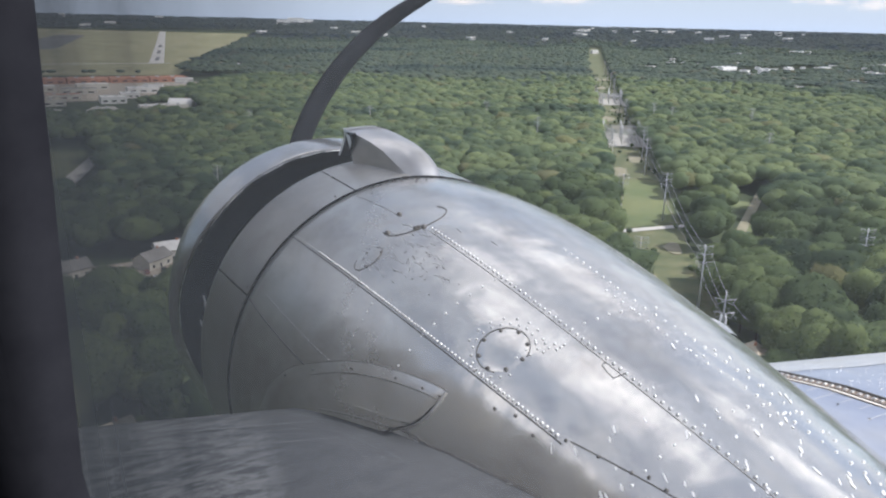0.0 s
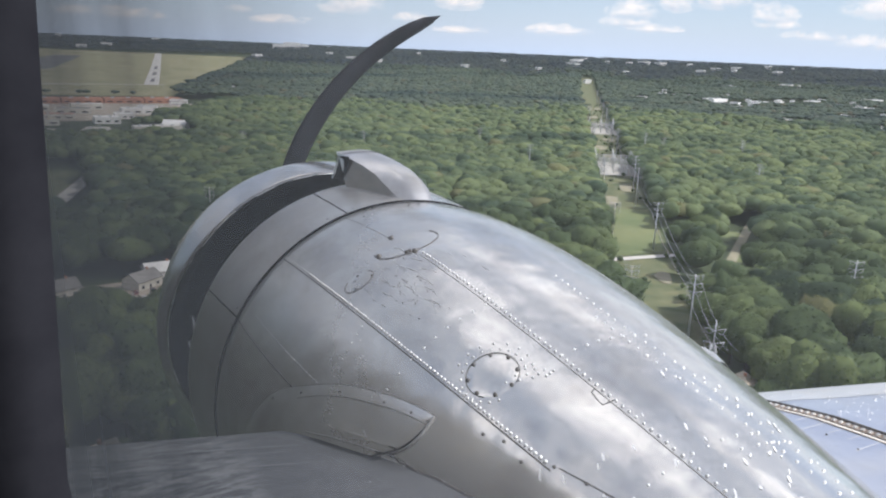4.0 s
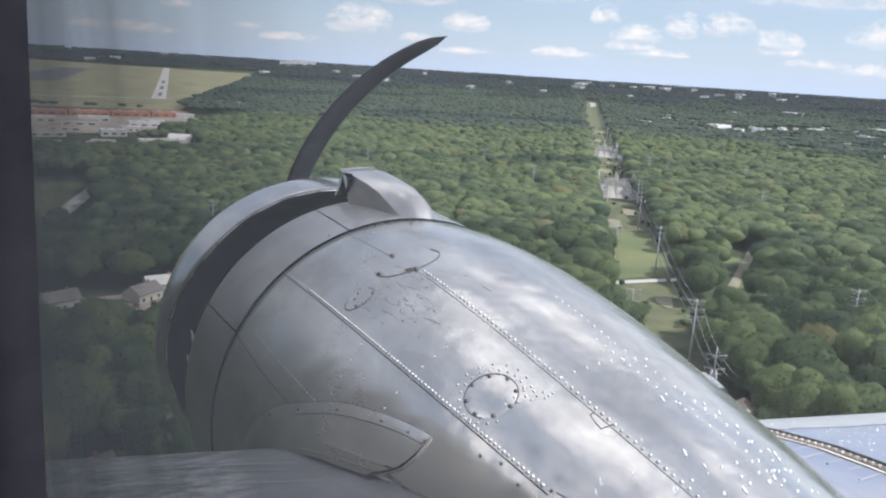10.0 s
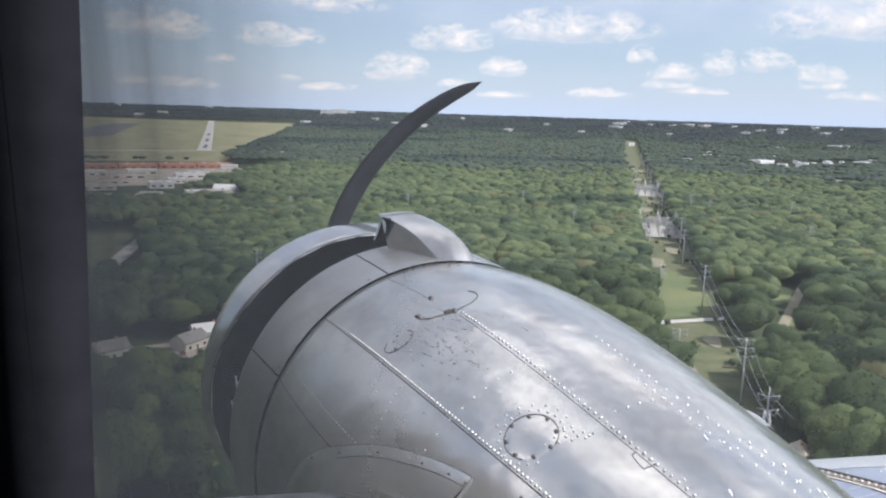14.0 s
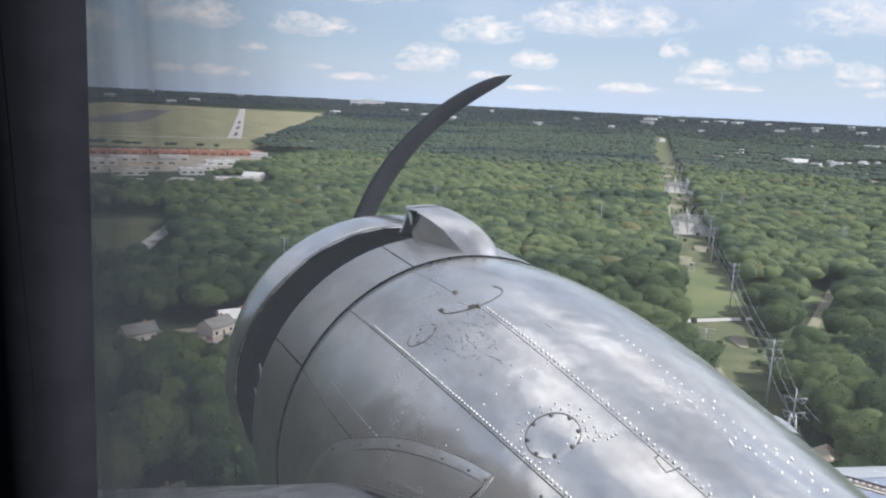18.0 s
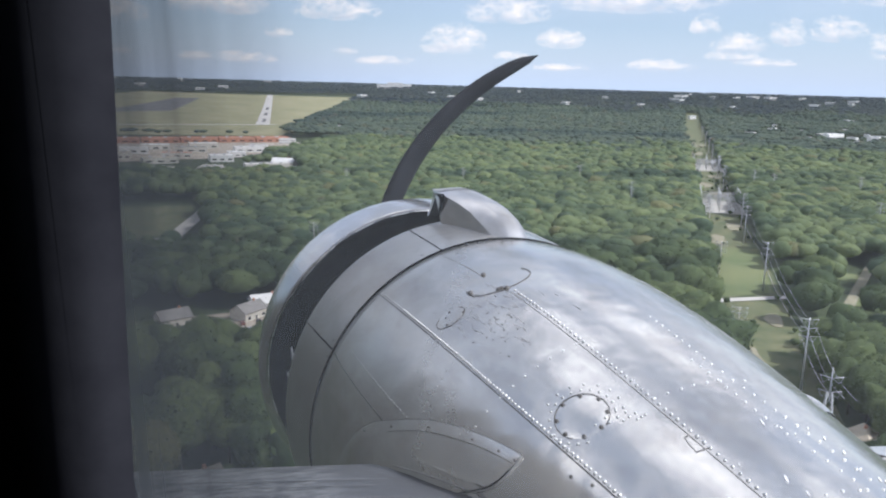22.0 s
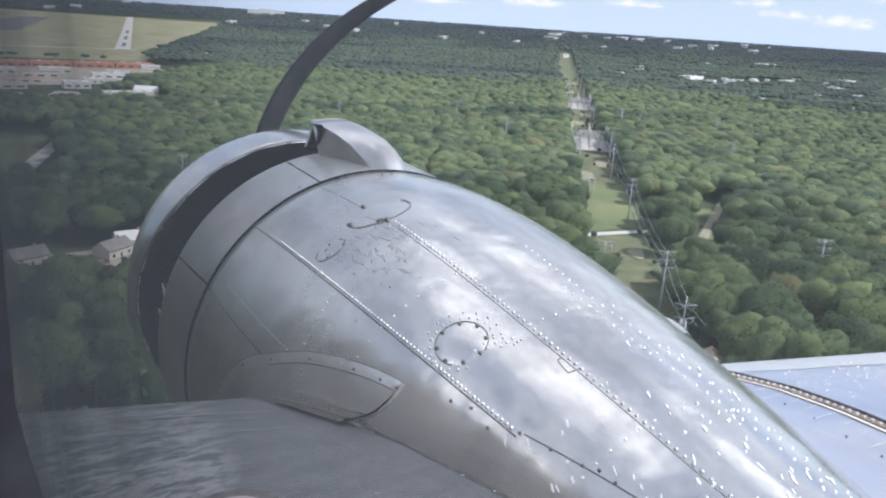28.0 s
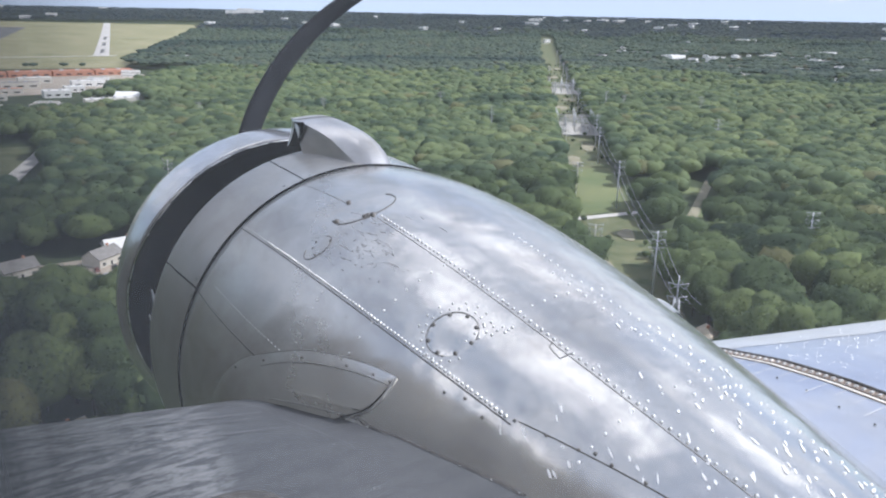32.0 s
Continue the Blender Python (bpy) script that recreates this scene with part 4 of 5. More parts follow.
        vs += [(x, wing_y(0.45) - c - 0.0011, wing_z(d) + 0.0015), (x, wing_y(0.45) - c + 0.0011, wing_z(d) + 0.0015)]
    part("sealant_tick", mesh_of("sealant_tick", vs, grid_faces(5, 2), M_FLECK, False), M_FLECK, outer_wing)
vs = []
xs = np.linspace(0.51, 7.4, 120)
for x in xs:
    for c in (-0.11, -0.09, -0.05, 0.0, 0.05, 0.10, 0.165 + 0.008 * math.sin(9 * x) + 0.006 * math.sin(31 * x)):
        vs.append((x, wing_y(x) - c + 0.0005, wing_z(c) + 0.0008))
part("leading_edge", mesh_of("leading_edge", vs, grid_faces(len(xs), 7), M_LEAD), M_LEAD, outer_wing, "worn bright leading edge strip")
domes("wing_rivet", spots, M_FLECK, outer_wing, "small bright rivets over the wing")
domes("wing_screw", [((0.40 - 0.012 * k, -1.46 - 0.085 * k, wing_z(-1.46 * -1 + 0.085 * k - 1.02) + 0.001), (0, 0, 1), 0.0026) for k in range(5)], M_DARKRIVET, outer_wing)


def filler_cap():
    """Sunken fuel filler: grey dish, pale ring and red cap."""
    cx, cc = -0.80, 0.735
    cy = wing_y(cx) - cc
    zz = wing_z(cc)

    def disc(name, prof, mat, parent, label):
        n = 40
        vs = [(cx + r * math.cos(math.tau * k / n), cy + r * math.sin(math.tau * k / n), zz + h) for r, h in prof for k in range(n)]
        return part(name, mesh_of(name, vs, grid_faces(len(prof), n, True) + [tuple(range((len(prof) - 1) * n, len(prof) * n))], mat), mat, parent, label)

    dish = disc("filler_dish", [(0.105, 0.0), (0.104, 0.006), (0.097, 0.007), (0.088, 0.004)], M_DARKRIVET, inner_wing, "dark rim of the fuel filler dish")
    disc("filler_ring", [(0.068, 0.004), (0.066, 0.012), (0.055, 0.013), (0.05, 0.010)], M_RING, dish, "pale ring round the filler cap")
    disc("cap", [(0.05, 0.010), (0.049, 0.018), (0.04, 0.021), (0.0, 0.021)], M_RED, dish, "faded red fuel cap")


filler_cap()
# scratches, lap lines and lumps of sealant along the wing root
vs, fs = [], []
for x0, x1, c0, c1, w in ((-1.25, -0.62, 0.17, 0.20, 0.004), (-1.15, -0.66, 0.24, 0.25, 0.0025), (-1.3, -0.60, 0.33, 0.35, 0.002), (-0.66, -0.60, 0.04, 0.19, 0.003),
                          (-0.60, -0.52, 0.28, 0.50, 0.002)):
    n, base = 16, len(vs)
    for k in range(n + 1):
        x, c = x0 + (x1 - x0) * k / n, c0 + (c1 - c0) * k / n
        c += random.uniform(-0.001, 0.001)
        vs += [(x, wing_y(x) - c - w, wing_z(c + w) + 0.0015), (x, wing_y(x) - c + w, wing_z(c - w) + 0.0015)]
    fs += [(base + a, base + b, base + c2, base + d) for a, b, c2, d in grid_faces(n + 1, 2)]
part("panel_line", mesh_of("panel_line", vs, fs, M_SCRATCH, False), M_SCRATCH, inner_wing, "pale scratched panel lines")
seal = []
for k in range(26):
    s = 0.70 + 0.033 * k
    z = wing_z(max(-0.1, s + wing_y(-0.5)))
    r = nac_r(s)
    if r > z:
        x = -math.sqrt(r * r - z * z)
        seal.append((x, -s, wing_z(s + wing_y(x))))
vs = []
for i, p in enumerate(seal):
    wob = random.uniform(0.6, 1.5)
    x, y, z = p
    vs += [(x - 0.002 * wob, y, z + 0.001), (x - 0.0005, y, z + 0.002 * wob), (x + 0.001, y, z + 0.003 * wob), (x + 0.004, y, z + 0.004)]
part("root_sealant", mesh_of("root_sealant", vs, grid_faces(len(seal), 4), M_DARKRIVET), M_DARKRIVET, inner_wing, "ragged dark sealant along the wing root")

seam = [(1.03, -1.02), (1.075, -1.004), (1.183, -0.993), (1.327, -0.957), (1.44, -0.935), (1.60, -0.90), (1.9, -0.83)]
strip, shade = [], []
for (s0, t0), (s1, t1) in zip(seam, seam[1:]):
    for k in range(8):
        s, t = s0 + (s1 - s0) * k / 8, t0 + (t1 - t0) * k / 8
        shade.append((s, t + random.uniform(-0.003, 0.003)))
        strip.append((s, t - 0.020 + random.uniform(-0.004, 0.004)))
ribbon("root_strip", strip, 0.014, 0.0025, M_COWL, nacelle, "crimped bright strip along the wing root")
ribbon("root_seam", shade, 0.0022, 0.003, M_DARKRIVET, nacelle, "thin dark seam above the root strip")
lumps = []
for _ in range(30):
    i = random.randrange(len(seal) - 1)
    k = random.random()
    p = Vector(seal[i]).lerp(Vector(seal[i + 1]), k) + Vector((random.uniform(-0.006, 0.004), 0, 0.002))
    lumps.append((p, (-0.5, 0, 1), random.uniform(0.0008, 0.0028)))
domes("sealant_lump", lumps, M_SKIN, inner_wing, "silvery lumps of old sealant")

ding = []
for (xa, ya), (xb, yb), n in (((-0.602, -1.11), (-0.537, -1.162), 7), ((-0.548, -1.352), (-0.53, -1.366), 5)):
    for k in range(n):
        u = random.random() ** 1.5
        x, y = xa + (xb - xa) * u, ya + (yb - ya) * u + random.uniform(-0.003, 0.003)
        ding.append(((x, y, wing_z(wing_y(x) - y)), (0, 0, 1), random.uniform(0.0008, 0.0032)))
domes("bare_nick", ding, M_SCRATCH, inner_wing, "bare bright nicks in the paint")

# ---- propeller ----
def blade_mesh(r0, r1, lean0, lean1, n=26, m=10):
    vs = []
    for i in range(n):
        k = i / (n - 1)
        r = r0 + (r1 - r0) * k
        ang = lean0 + (lean1 - lean0) * k ** 0.88
        w = 0.8 * (0.060 + 0.062 * math.sin(math.pi * min(1, k * 1.05) ** 0.8) ** 0.9) * (1.0 if k < 0.9 else math.sqrt(max(0.0, 1 - ((k - 0.9) / 0.1) ** 2)) * 0.97 + 0.03)
        th = 0.05 * (1 - k) + 0.008
        twist = radians(58 - 36 * k)
        for j in range(m):
            a = 2 * math.pi * j / m
            across, thick = w * math.cos(a), th * math.sin(a)
            dx, dy = across * math.cos(twist) - thick * math.sin(twist), across * math.sin(twist) + thick * math.cos(twist)
            vs.append((r * math.sin(ang) + dx * math.cos(ang), 1.7 + dy, r * math.cos(ang) - dx * math.sin(ang)))
    fs = grid_faces(n, m, True) + [tuple(range(m - 1, -1, -1)), tuple(range((n - 1) * m, n * m))]
    return vs, fs


propeller = part("propeller", mesh_of("propeller", *lathe([(2.05, 0.001), (2.03, 0.08), (1.9, 0.15), (1.7, 0.18), (1.5, 0.16), (1.2, 0.15)], n=32), M_STEEL), M_STEEL, plane, "propeller hub with dark blades")
for turn in (0.0, math.pi):
    vs, fs = blade_mesh(0.16, 1.84, radians(-14) + turn, radians(33) + turn)
    part("blade", mesh_of("blade", vs, fs, M_PROP), M_PROP, propeller, "matt black curved propeller blade")


# ---- cabin side with the window through which the camera looks ----
def cabin():
    # u runs ahead along the wall, from beside the lens; the wall leans in towards the nose
    fwd = Vector((-0.30, 1.0, 0.0)).normalized()
    out = Vector((fwd.y, -fwd.x, 0.0))
    start = Vector((-1.010, -2.34, 0.0))

    def at(u, z, d):
        p = start + fwd * u + out * d
        return Vector((p.x, p.y, z))

    # opening: rounded rectangle, its front edge leaning a little
    def ring(grow):
        pts = []
        u0, u1, z0, z1, rad = -0.80 - grow, 0.0 + grow, 0.895 - grow, 1.36 + grow, 0.06 + grow
        for cu, cz, a0 in ((u1 - rad, z1 - rad, 0), (u0 + rad, z1 - rad, 90), (u0 + rad, z0 + rad, 180), (u1 - rad, z0 + rad, 270)):
            for k in range(9):
                a = radians(a0 + 90 * k / 8)
                u, z = cu + rad * math.cos(a), cz + rad * math.sin(a)
                pts.append((u + ((1.04 - z) * 0.30 - 0.019 - 9.0 * max(0.0, 0.985 - z) ** 2 if u > -0.4 else 0.0), z))
        return pts

    vs, fs = [], []
    layers = [(0.02, 0.004), (0.0, 0.0), (0.0, -0.012), (0.012, -0.022), (0.05, -0.026), (0.10, -0.026)]
    n = 36
    for grow, d in layers:
        vs += [at(u, z, d) for u, z in ring(grow)]
    fs = grid_faces(len(layers), n, True)
    frame_ob = part("window_frame", mesh_of("window_frame", vs, fs, M_TRIM), M_TRIM, plane, "dark rounded cabin window surround")
    # wall sheets beyond the frame, inside and outside
    big = [(6.0, 1.75), (-4.0, 1.75), (-4.0, -0.6), (6.0, -0.6)]
    for nm, d, mat, lab in (("cabin_lining", -0.026, M_TRIM, "dark cabin side lining"), ("fuselage_skin", 0.004, M_SKIN, "bare aluminium fuselage side")):
        inner = [at(u, z, d) for u, z in ring(0.10 if d < 0 else 0.02)]
        quads = []
        verts = list(inner)
        corner = [len(verts) + i for i in range(4)]
        verts += [at(u, z, d) for u, z in big]
        for q in range(4):
            for k in range(8):
                quads.append((q * 9 + k, q * 9 + k + 1, corner[q]))
            quads.append((q * 9 + 8, ((q + 1) * 9) % 36, corner[(q + 1) % 4], corner[q]))
        part(nm, mesh_of(nm, verts, quads, mat, False), mat, plane, lab)
    # the rest of the cabin: floor, roof, far side and the two bulkheads
    def slab(nm, pts, lab):
        part(nm, mesh_of(nm, pts, [tuple(range(len(pts)))], M_TRIM, False), M_TRIM, plane, lab)

    slab("cabin_floor", [at(2.0, 0.36, -0.026), at(-3.5, 0.36, -0.026), at(-3.5, 0.36, -2.2), at(2.0, 0.36, -2.2)], "dark cabin floor")
    slab("cabin_roof", [at(2.0, 1.74, -0.026), at(-3.5, 1.74, -0.026), at(-3.5, 1.74, -2.2), at(2.0, 1.74, -2.2)], "dark cabin roof lining")
    slab("far_lining", [at(2.0, 0.36, -2.2), at(-3.5, 0.36, -2.2), at(-3.5, 1.74, -2.2), at(2.0, 1.74, -2.2)], "dark far cabin side")
    for u in (2.0, -3.5):
        slab("bulkhead", [at(u, 0.36, -0.026), at(u, 0.36, -2.2), at(u, 1.74, -2.2), at(u, 1.74, -0.026)], "dark cabin bulkhead")
    # the rest of the fuselage: a rounded crown, the far side and the belly
    sec = [(0.004, 1.75)] + [(-1.12 + 1.124 * math.cos(radians(a)), 1.75 + 0.85 * math.sin(radians(a))) for a in range(12, 180, 12)] + [(-2.244, 1.75), (-2.244, -0.6)]
    sec += [(-1.12 - 1.124 * math.cos(radians(a)), -0.6 - 0.5 * math.sin(radians(a))) for a in range(18, 180, 18)] + [(0.004, -0.6)]
    us = [-4.0 + k for k in range(11)]
    hull = [at(u, z, d) for u in us for d, z in sec]
    part("fuselage_crown", mesh_of("fuselage_crown", hull, grid_faces(len(us), len(sec)), M_SKIN), M_SKIN, plane, "rounded bare aluminium fuselage crown and belly")
    # acrylic pane, clear in the middle, cabin reflection painted towards its front rim
    pts = [at(u, z, 0.002) for u, z in ring(0.0098)]
    pane = part("window_pane", mesh_of("window_pane", pts, [tuple(range(len(pts)))], M_PANE, False), M_PANE, plane, "acrylic pane with the cabin's reflection painted towards its rim")
    pane.visible_shadow = False


cabin()


# ---- the land ----
GROUND = -100.0


def land_z(x, y):
    d = math.hypot(x, y)
    k = min(1.0, max(0.0, (d - 1700) / 3200))
    return GROUND + 86 * (0.35 * k + 0.65 * k * k * (3 - 2 * k))


def sheet(name, pts, lift, mat, kind="structure", label="", category=""):
    """A flat patch of ground cover, cut into strips so that it follows the land."""
    bm = bmesh.new()
    face = bm.faces.new([bm.verts.new((x, y, 0)) for x, y in pts])
    bmesh.ops.triangulate(bm, faces=[face])
    for _ in range(6):
        long_edges = [e for e in bm.edges if e.calc_length() > 160]
        if not long_edges:
            break
        bmesh.ops.subdivide_edges(bm, edges=long_edges, cuts=1)
        bmesh.ops.triangulate(bm, faces=bm.faces[:])
    for v in bm.verts:
        v.co.z = land_z(v.co.x, v.co.y) + lift
    me = bpy.data.meshes.new(name)
    bm.to_mesh(me)
    bm.free()
    me.materials.append(mat)
    return tagged(new(name, me), label, category, kind=kind)


def build_ground():
    radii = [0, 60, 120, 180, 240, 300, 400, 500, 650, 800, 1000, 1250, 1500, 1700] + list(np.linspace(1900, 4950, 24))
    vs, n = [], 96
    for r in radii:
        for j in range(n):
            a = 2 * math.pi * j / n
            x, y = r * math.sin(a), r * math.cos(a)
            vs.append((x, y, land_z(x, y)))
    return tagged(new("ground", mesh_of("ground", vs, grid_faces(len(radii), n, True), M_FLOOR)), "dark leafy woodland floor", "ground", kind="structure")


build_ground()

# power line clearing: a straight strip through the woods
LINE_A, LINE_D = Vector((196.0, 212.0)), Vector((0.567, 0.824)).normalized()
LINE_N = Vector((LINE_D.y, -LINE_D.x))


def on_line(along, side):
    p = LINE_A + LINE_D * along + LINE_N * side
    return p.x, p.y


def line_coords(x, y):
    p = Vector((x, y)) - LINE_A
    return p.dot(LINE_D), p.dot(LINE_N)


sheet("clearing", [on_line(-260, -17), on_line(-260, 17), on_line(2500, 22), on_line(2500, -22)], 0.3, M_SCRUB, label="rough green clearing under a power line", category="clearing")
sheet("airfield", [(-400, 1450), (150, 1440), (185, 1610), (330, 1900), (480, 2310), (610, 3100), (-200, 3280), (-500, 2400)], 0.3, M_FIELD, label="dry yellow-green airfield grass", category="airfield")
sheet("runway", [(128, 1780), (160, 1788), (300, 3180), (278, 3180)], 0.6, M_PAVE, label="pale concrete runway", category="runway")
sheet("parking_lot", [(-330, 900), (120, 1060), (190, 1170), (150, 1330), (-320, 1380)], 0.3, M_LOT, label="pale parking lots round a shopping strip", category="parking lot")


sheet("taxiway", [(-380, 1700), (172, 1775), (176, 1790), (-380, 1716)], 0.6, M_PAVE, label="pale taxiway across the airfield", category="taxiway")
sheet("apron", [(-420, 2050), (-60, 2250), (20, 2900), (-60, 2900), (-200, 2350), (-420, 2200)], 0.6, M_ASPHALT, label="grey asphalt apron", category="apron")
for k in range(3):
    d = 1860 + 240 * k
    sheet("runway_mark", [(140 + 0.105 * (d - 1790), d), (149 + 0.105 * (d - 1790), d), (162 + 0.105 * (d - 1790), d + 120), (154 + 0.105 * (d - 1790), d + 120)], 0.9, M_ASPHALT, label="dark rubber streak on the runway", category="runway mark")
sheet("service_road", [on_line(95, -19), on_line(120, 22), on_line(125, 21), on_line(102, -19)], 0.6, M_PAVE, label="pale service road across the clearing", category="road")
sheet("mown_strip", [on_line(104, -18), on_line(128, 14), on_line(245, 16), on_line(240, -16)], 0.6, M_LAWN, label="mown bright grass below the power line", category="lawn")
sheet("gravel_yard", [on_line(395, -24), on_line(395, 24), on_line(470, 20), on_line(484, -18)], 0.6, M_GRAVEL, label="pale gravel yard of a substation", category="yard")
sheet("gravel_yard", [on_line(760, -26), on_line(760, 26), on_line(840, 20), on_line(858, -19)], 0.6, M_GRAVEL, label="pale gravel yard of a substation", category="yard")
for a, s, r in ((20, -6, 6), (75, 9, 5), (270, -8, 9), (330, 7, 8), (520, 4, 11), (600, -9, 12), (690, 8, 10), (900, 0, 13), (1050, -6, 14), (1250, 6, 15)):
    sheet("bare_soil", [on_line(a + 2.2 * r * math.cos(k * 0.7), s + 0.8 * r * math.sin(k * 0.7) * (1 + 0.3 * math.sin(2.1 * k + a))) for k in range(9)], 0.7, M_DIRT, label="patch of bare tan soil in the clearing", category="soil")
sheet("street", [(-60, 270), (46, 296), (46, 302), (-60, 277)], 0.5, M_ASPHALT, label="grey asphalt side street", category="road")
sheet("car_park", [(-60, 286), (34, 306), (30, 336), (-60, 326)], 0.4, M_LOT, label="pale car park beside the apartments", category="car park")
sheet("meadow", [(-70, 500), (-8, 520), (-4, 640), (-80, 640)], 0.4, M_SCRUB, label="open grass beside the road", category="meadow")
sheet("curved_road", [(-70, 455), (-14, 500), (6, 600), (4, 640), (-4, 600), (-22, 512), (-70, 470)], 0.6, M_PAVE, label="pale road bending into the woods", category="road")

CLEAR = [(-62, 264, 48, 342), (-82, 450, 6, 660), (-140, 780, 110, 905), (60, 1105, 150, 1150), (120, 1235, 165, 1290), (240, 1600, 300, 1660), (200, 1105, 232, 1140),
         (120, 715, 152, 750), (1300, 1290, 1640, 1400), (1780, 1290, 1850, 1350), (70, 890, 120, 920), (170, 140, 190, 170), (255, 200, 285, 222), (256, 224, 280, 248), (332, 328, 360, 354), (300, 262, 326, 288),
         (-14, 168, 6, 192), (10, 205, 24, 222), (-30, 215, -10, 235), (20, 325, 34, 345), (295, 325, 365, 350)]


STREET = (Vector((232.0, 226.0)), Vector((384.0, 348.0)))
run = (STREET[1] - STREET[0]).normalized()
edge = Vector((-run.y, run.x)) * 2.6
sheet("lane", [tuple(STREET[0] - edge), tuple(STREET[1] - edge), tuple(STREET[1] + edge), tuple(STREET[0] + edge)], 0.6, M_DIRT, label="tan lane between houses in the woods", category="road")
for k, side in ((0.22, -1), (0.52, -1), (0.8, 1)):
    p, n = STREET[0].lerp(STREET[1], k), edge * side
    sheet("front_lawn", [tuple(p + n - run * 11), tuple(p + n + run * 11), tuple(p + n * 6 + run * 9), tuple(p + n * 6 - run * 9)], 0.4, M_LAWN, label="mown front lawn beside the lane", category="lawn")


# the town beyond the woods: place, size, height, turn, storeys of each block, and the yards cleared round them
rt = random.Random(12)
TOWN, YARDS = [], set()
for k in range(92):
    if k < 46:
        a, d, w, h = rt.choice((rt.gauss(44, 2.2), rt.gauss(50, 2.2), rt.gauss(55, 2.0))), rt.uniform(1420, 2250), rt.uniform(10, 32), rt.uniform(6, 10)
    elif k < 70:
        a, d, w, h = rt.uniform(34, 62), rt.uniform(2400, 4300), rt.uniform(18, 60), rt.uniform(9, 14)
    else:
        a, d, w, h = rt.uniform(-8, 40), rt.uniform(2900, 4600), rt.uniform(16, 44), rt.uniform(9, 13)
    x, y = d * math.sin(radians(a)), d * math.cos(radians(a))
    TOWN.append((x, y, w, w * rt.uniform(0.4, 0.8), h, rt.uniform(0, 40), 2 if h > 10 else 1))
    for i in range(7):
        q = 1.0 - (i - 1) * 11.0 / d
        for j in (-1, 0, 1):
            YARDS.add((int((x * q + j * w * 0.5) // 14), int((y * q - j * w * 0.3) // 14)))


def cleared(x, y):
    if (int(x // 14), int(y // 14)) in YARDS:
        return True
    p = Vector((x, y)) - STREET[0]
    if -4 < p.dot(run) < 194 and abs(p.x * run.y - p.y * run.x) < 8.5:
        return True
    a, s = line_coords(x, y)
    if -270 < a < 2500 and abs(s) < 19 + a * 0.002:
        return True
    if y > 1390 and y < 3260 and x < 160 + max(0, y - 1560) * 0.30 and x > -560:
        return True
    if 905 < y < 1385 and x < 120 + (y - 1060) * 0.45 and x > -400:
        return True
    return any(x0 < x < x1 and y0 < y < y1 for x0, y0, x1, y1 in CLEAR)


def ico(sub):
    bm = bmesh.new()
    bmesh.ops.create_icosphere(bm, subdivisions=sub, radius=1.0)
    v = np.array([p.co for p in bm.verts])
    f = np.array([[p.index for p in q.verts] for q in bm.faces])
    bm.free()
    return v, f


ICO = {k: ico(k) for k in (1, 2, 3)}
rng = np.random.default_rng(7)


def unit(a):
    return a / np.linalg.norm(a, axis=1)[:, None]


def crown(sub, lobes, leaves, size=1.0, leaf=1.0):
    """Crown of a broadleaf tree, radius about 5 m, from 3 to 14 m up: a dome swollen into lobes, under a coat of loose leaf
    sprays that take its soft normals. Places, triangles, normals."""
    v0, f0 = ICO[sub]
    grow = 0.9 + 0.10 * (rng.random(len(v0)) - 0.5)
    for _ in range(lobes):
        way = unit(rng.normal(size=(1, 3)) + np.array([0, 0, 0.5]))
        grow = grow + rng.uniform(0.12, 0.30) * np.exp((8.0, 10.0, 12.0, 20.0)[sub] * (v0 @ way[0] - 1.0))
    v = v0 * grow[:, None] * np.array([5.0, 5.0, 4.8]) + np.array([0, 0, 8.4])
    side = np.cross(v[f0[:, 1]] - v[f0[:, 0]], v[f0[:, 2]] - v[f0[:, 0]])
    n = np.zeros_like(v)
    for k in range(3):
        np.add.at(n, f0[:, k], side)
    n = unit(0.75 * unit(n) + 0.3 * v0 + np.array([0, 0, 0.12]))
    if not leaves:
        return v * size, f0, n
    pick = f0[rng.integers(0, len(f0), 4 * leaves)]
    pick = pick[n[pick[:, 0], 2] > -0.25][:leaves]
    m = len(pick)
    w3 = rng.dirichlet((1, 1, 1), m)[:, :, None]
    c, out = (v[pick] * w3).sum(1), unit((n[pick] * w3).sum(1))
    c = c + out * rng.uniform(0.05, 0.8, (m, 1)) * leaf
    face = out + 0.2 * rng.normal(size=(m, 3))
    u = unit(np.cross(rng.normal(size=(m, 3)), face))
    w = unit(np.cross(u, face))
    w = w * np.where((np.cross(u, w) * out).sum(1) < 0, -1.0, 1.0)[:, None]
    s = leaf * rng.uniform(0.25, 0.6, (m, 1))
    quad = np.stack([c - u * s, c - w * s * 0.62, c + u * s, c + w * s * 0.62], 1).reshape(-1, 3)
    soft = unit(out + 0.42 * rng.normal(size=(m, 3)))
    idx = len(v) + 4 * np.arange(m)[:, None]
    f = np.concatenate([f0, idx + np.array([0, 1, 2]), idx + np.array([0, 2, 3])])
    return np.concatenate([v, quad]) * size, f, np.concatenate([n, np.repeat(soft, 4, 0)])


def tri_mesh(name, v, f, mat, normals):
    me = bpy.data.meshes.new(name)
    me.vertices.add(len(v))
    me.vertices.foreach_set("co", np.ascontiguousarray(v, dtype=np.float32).ravel())
    me.loops.add(len(f) * 3)
    me.loops.foreach_set("vertex_index", np.ascontiguousarray(f, dtype=np.int32).ravel())
    me.polygons.add(len(f))
    me.polygons.foreach_set("loop_start", np.arange(len(f), dtype=np.int32) * 3)
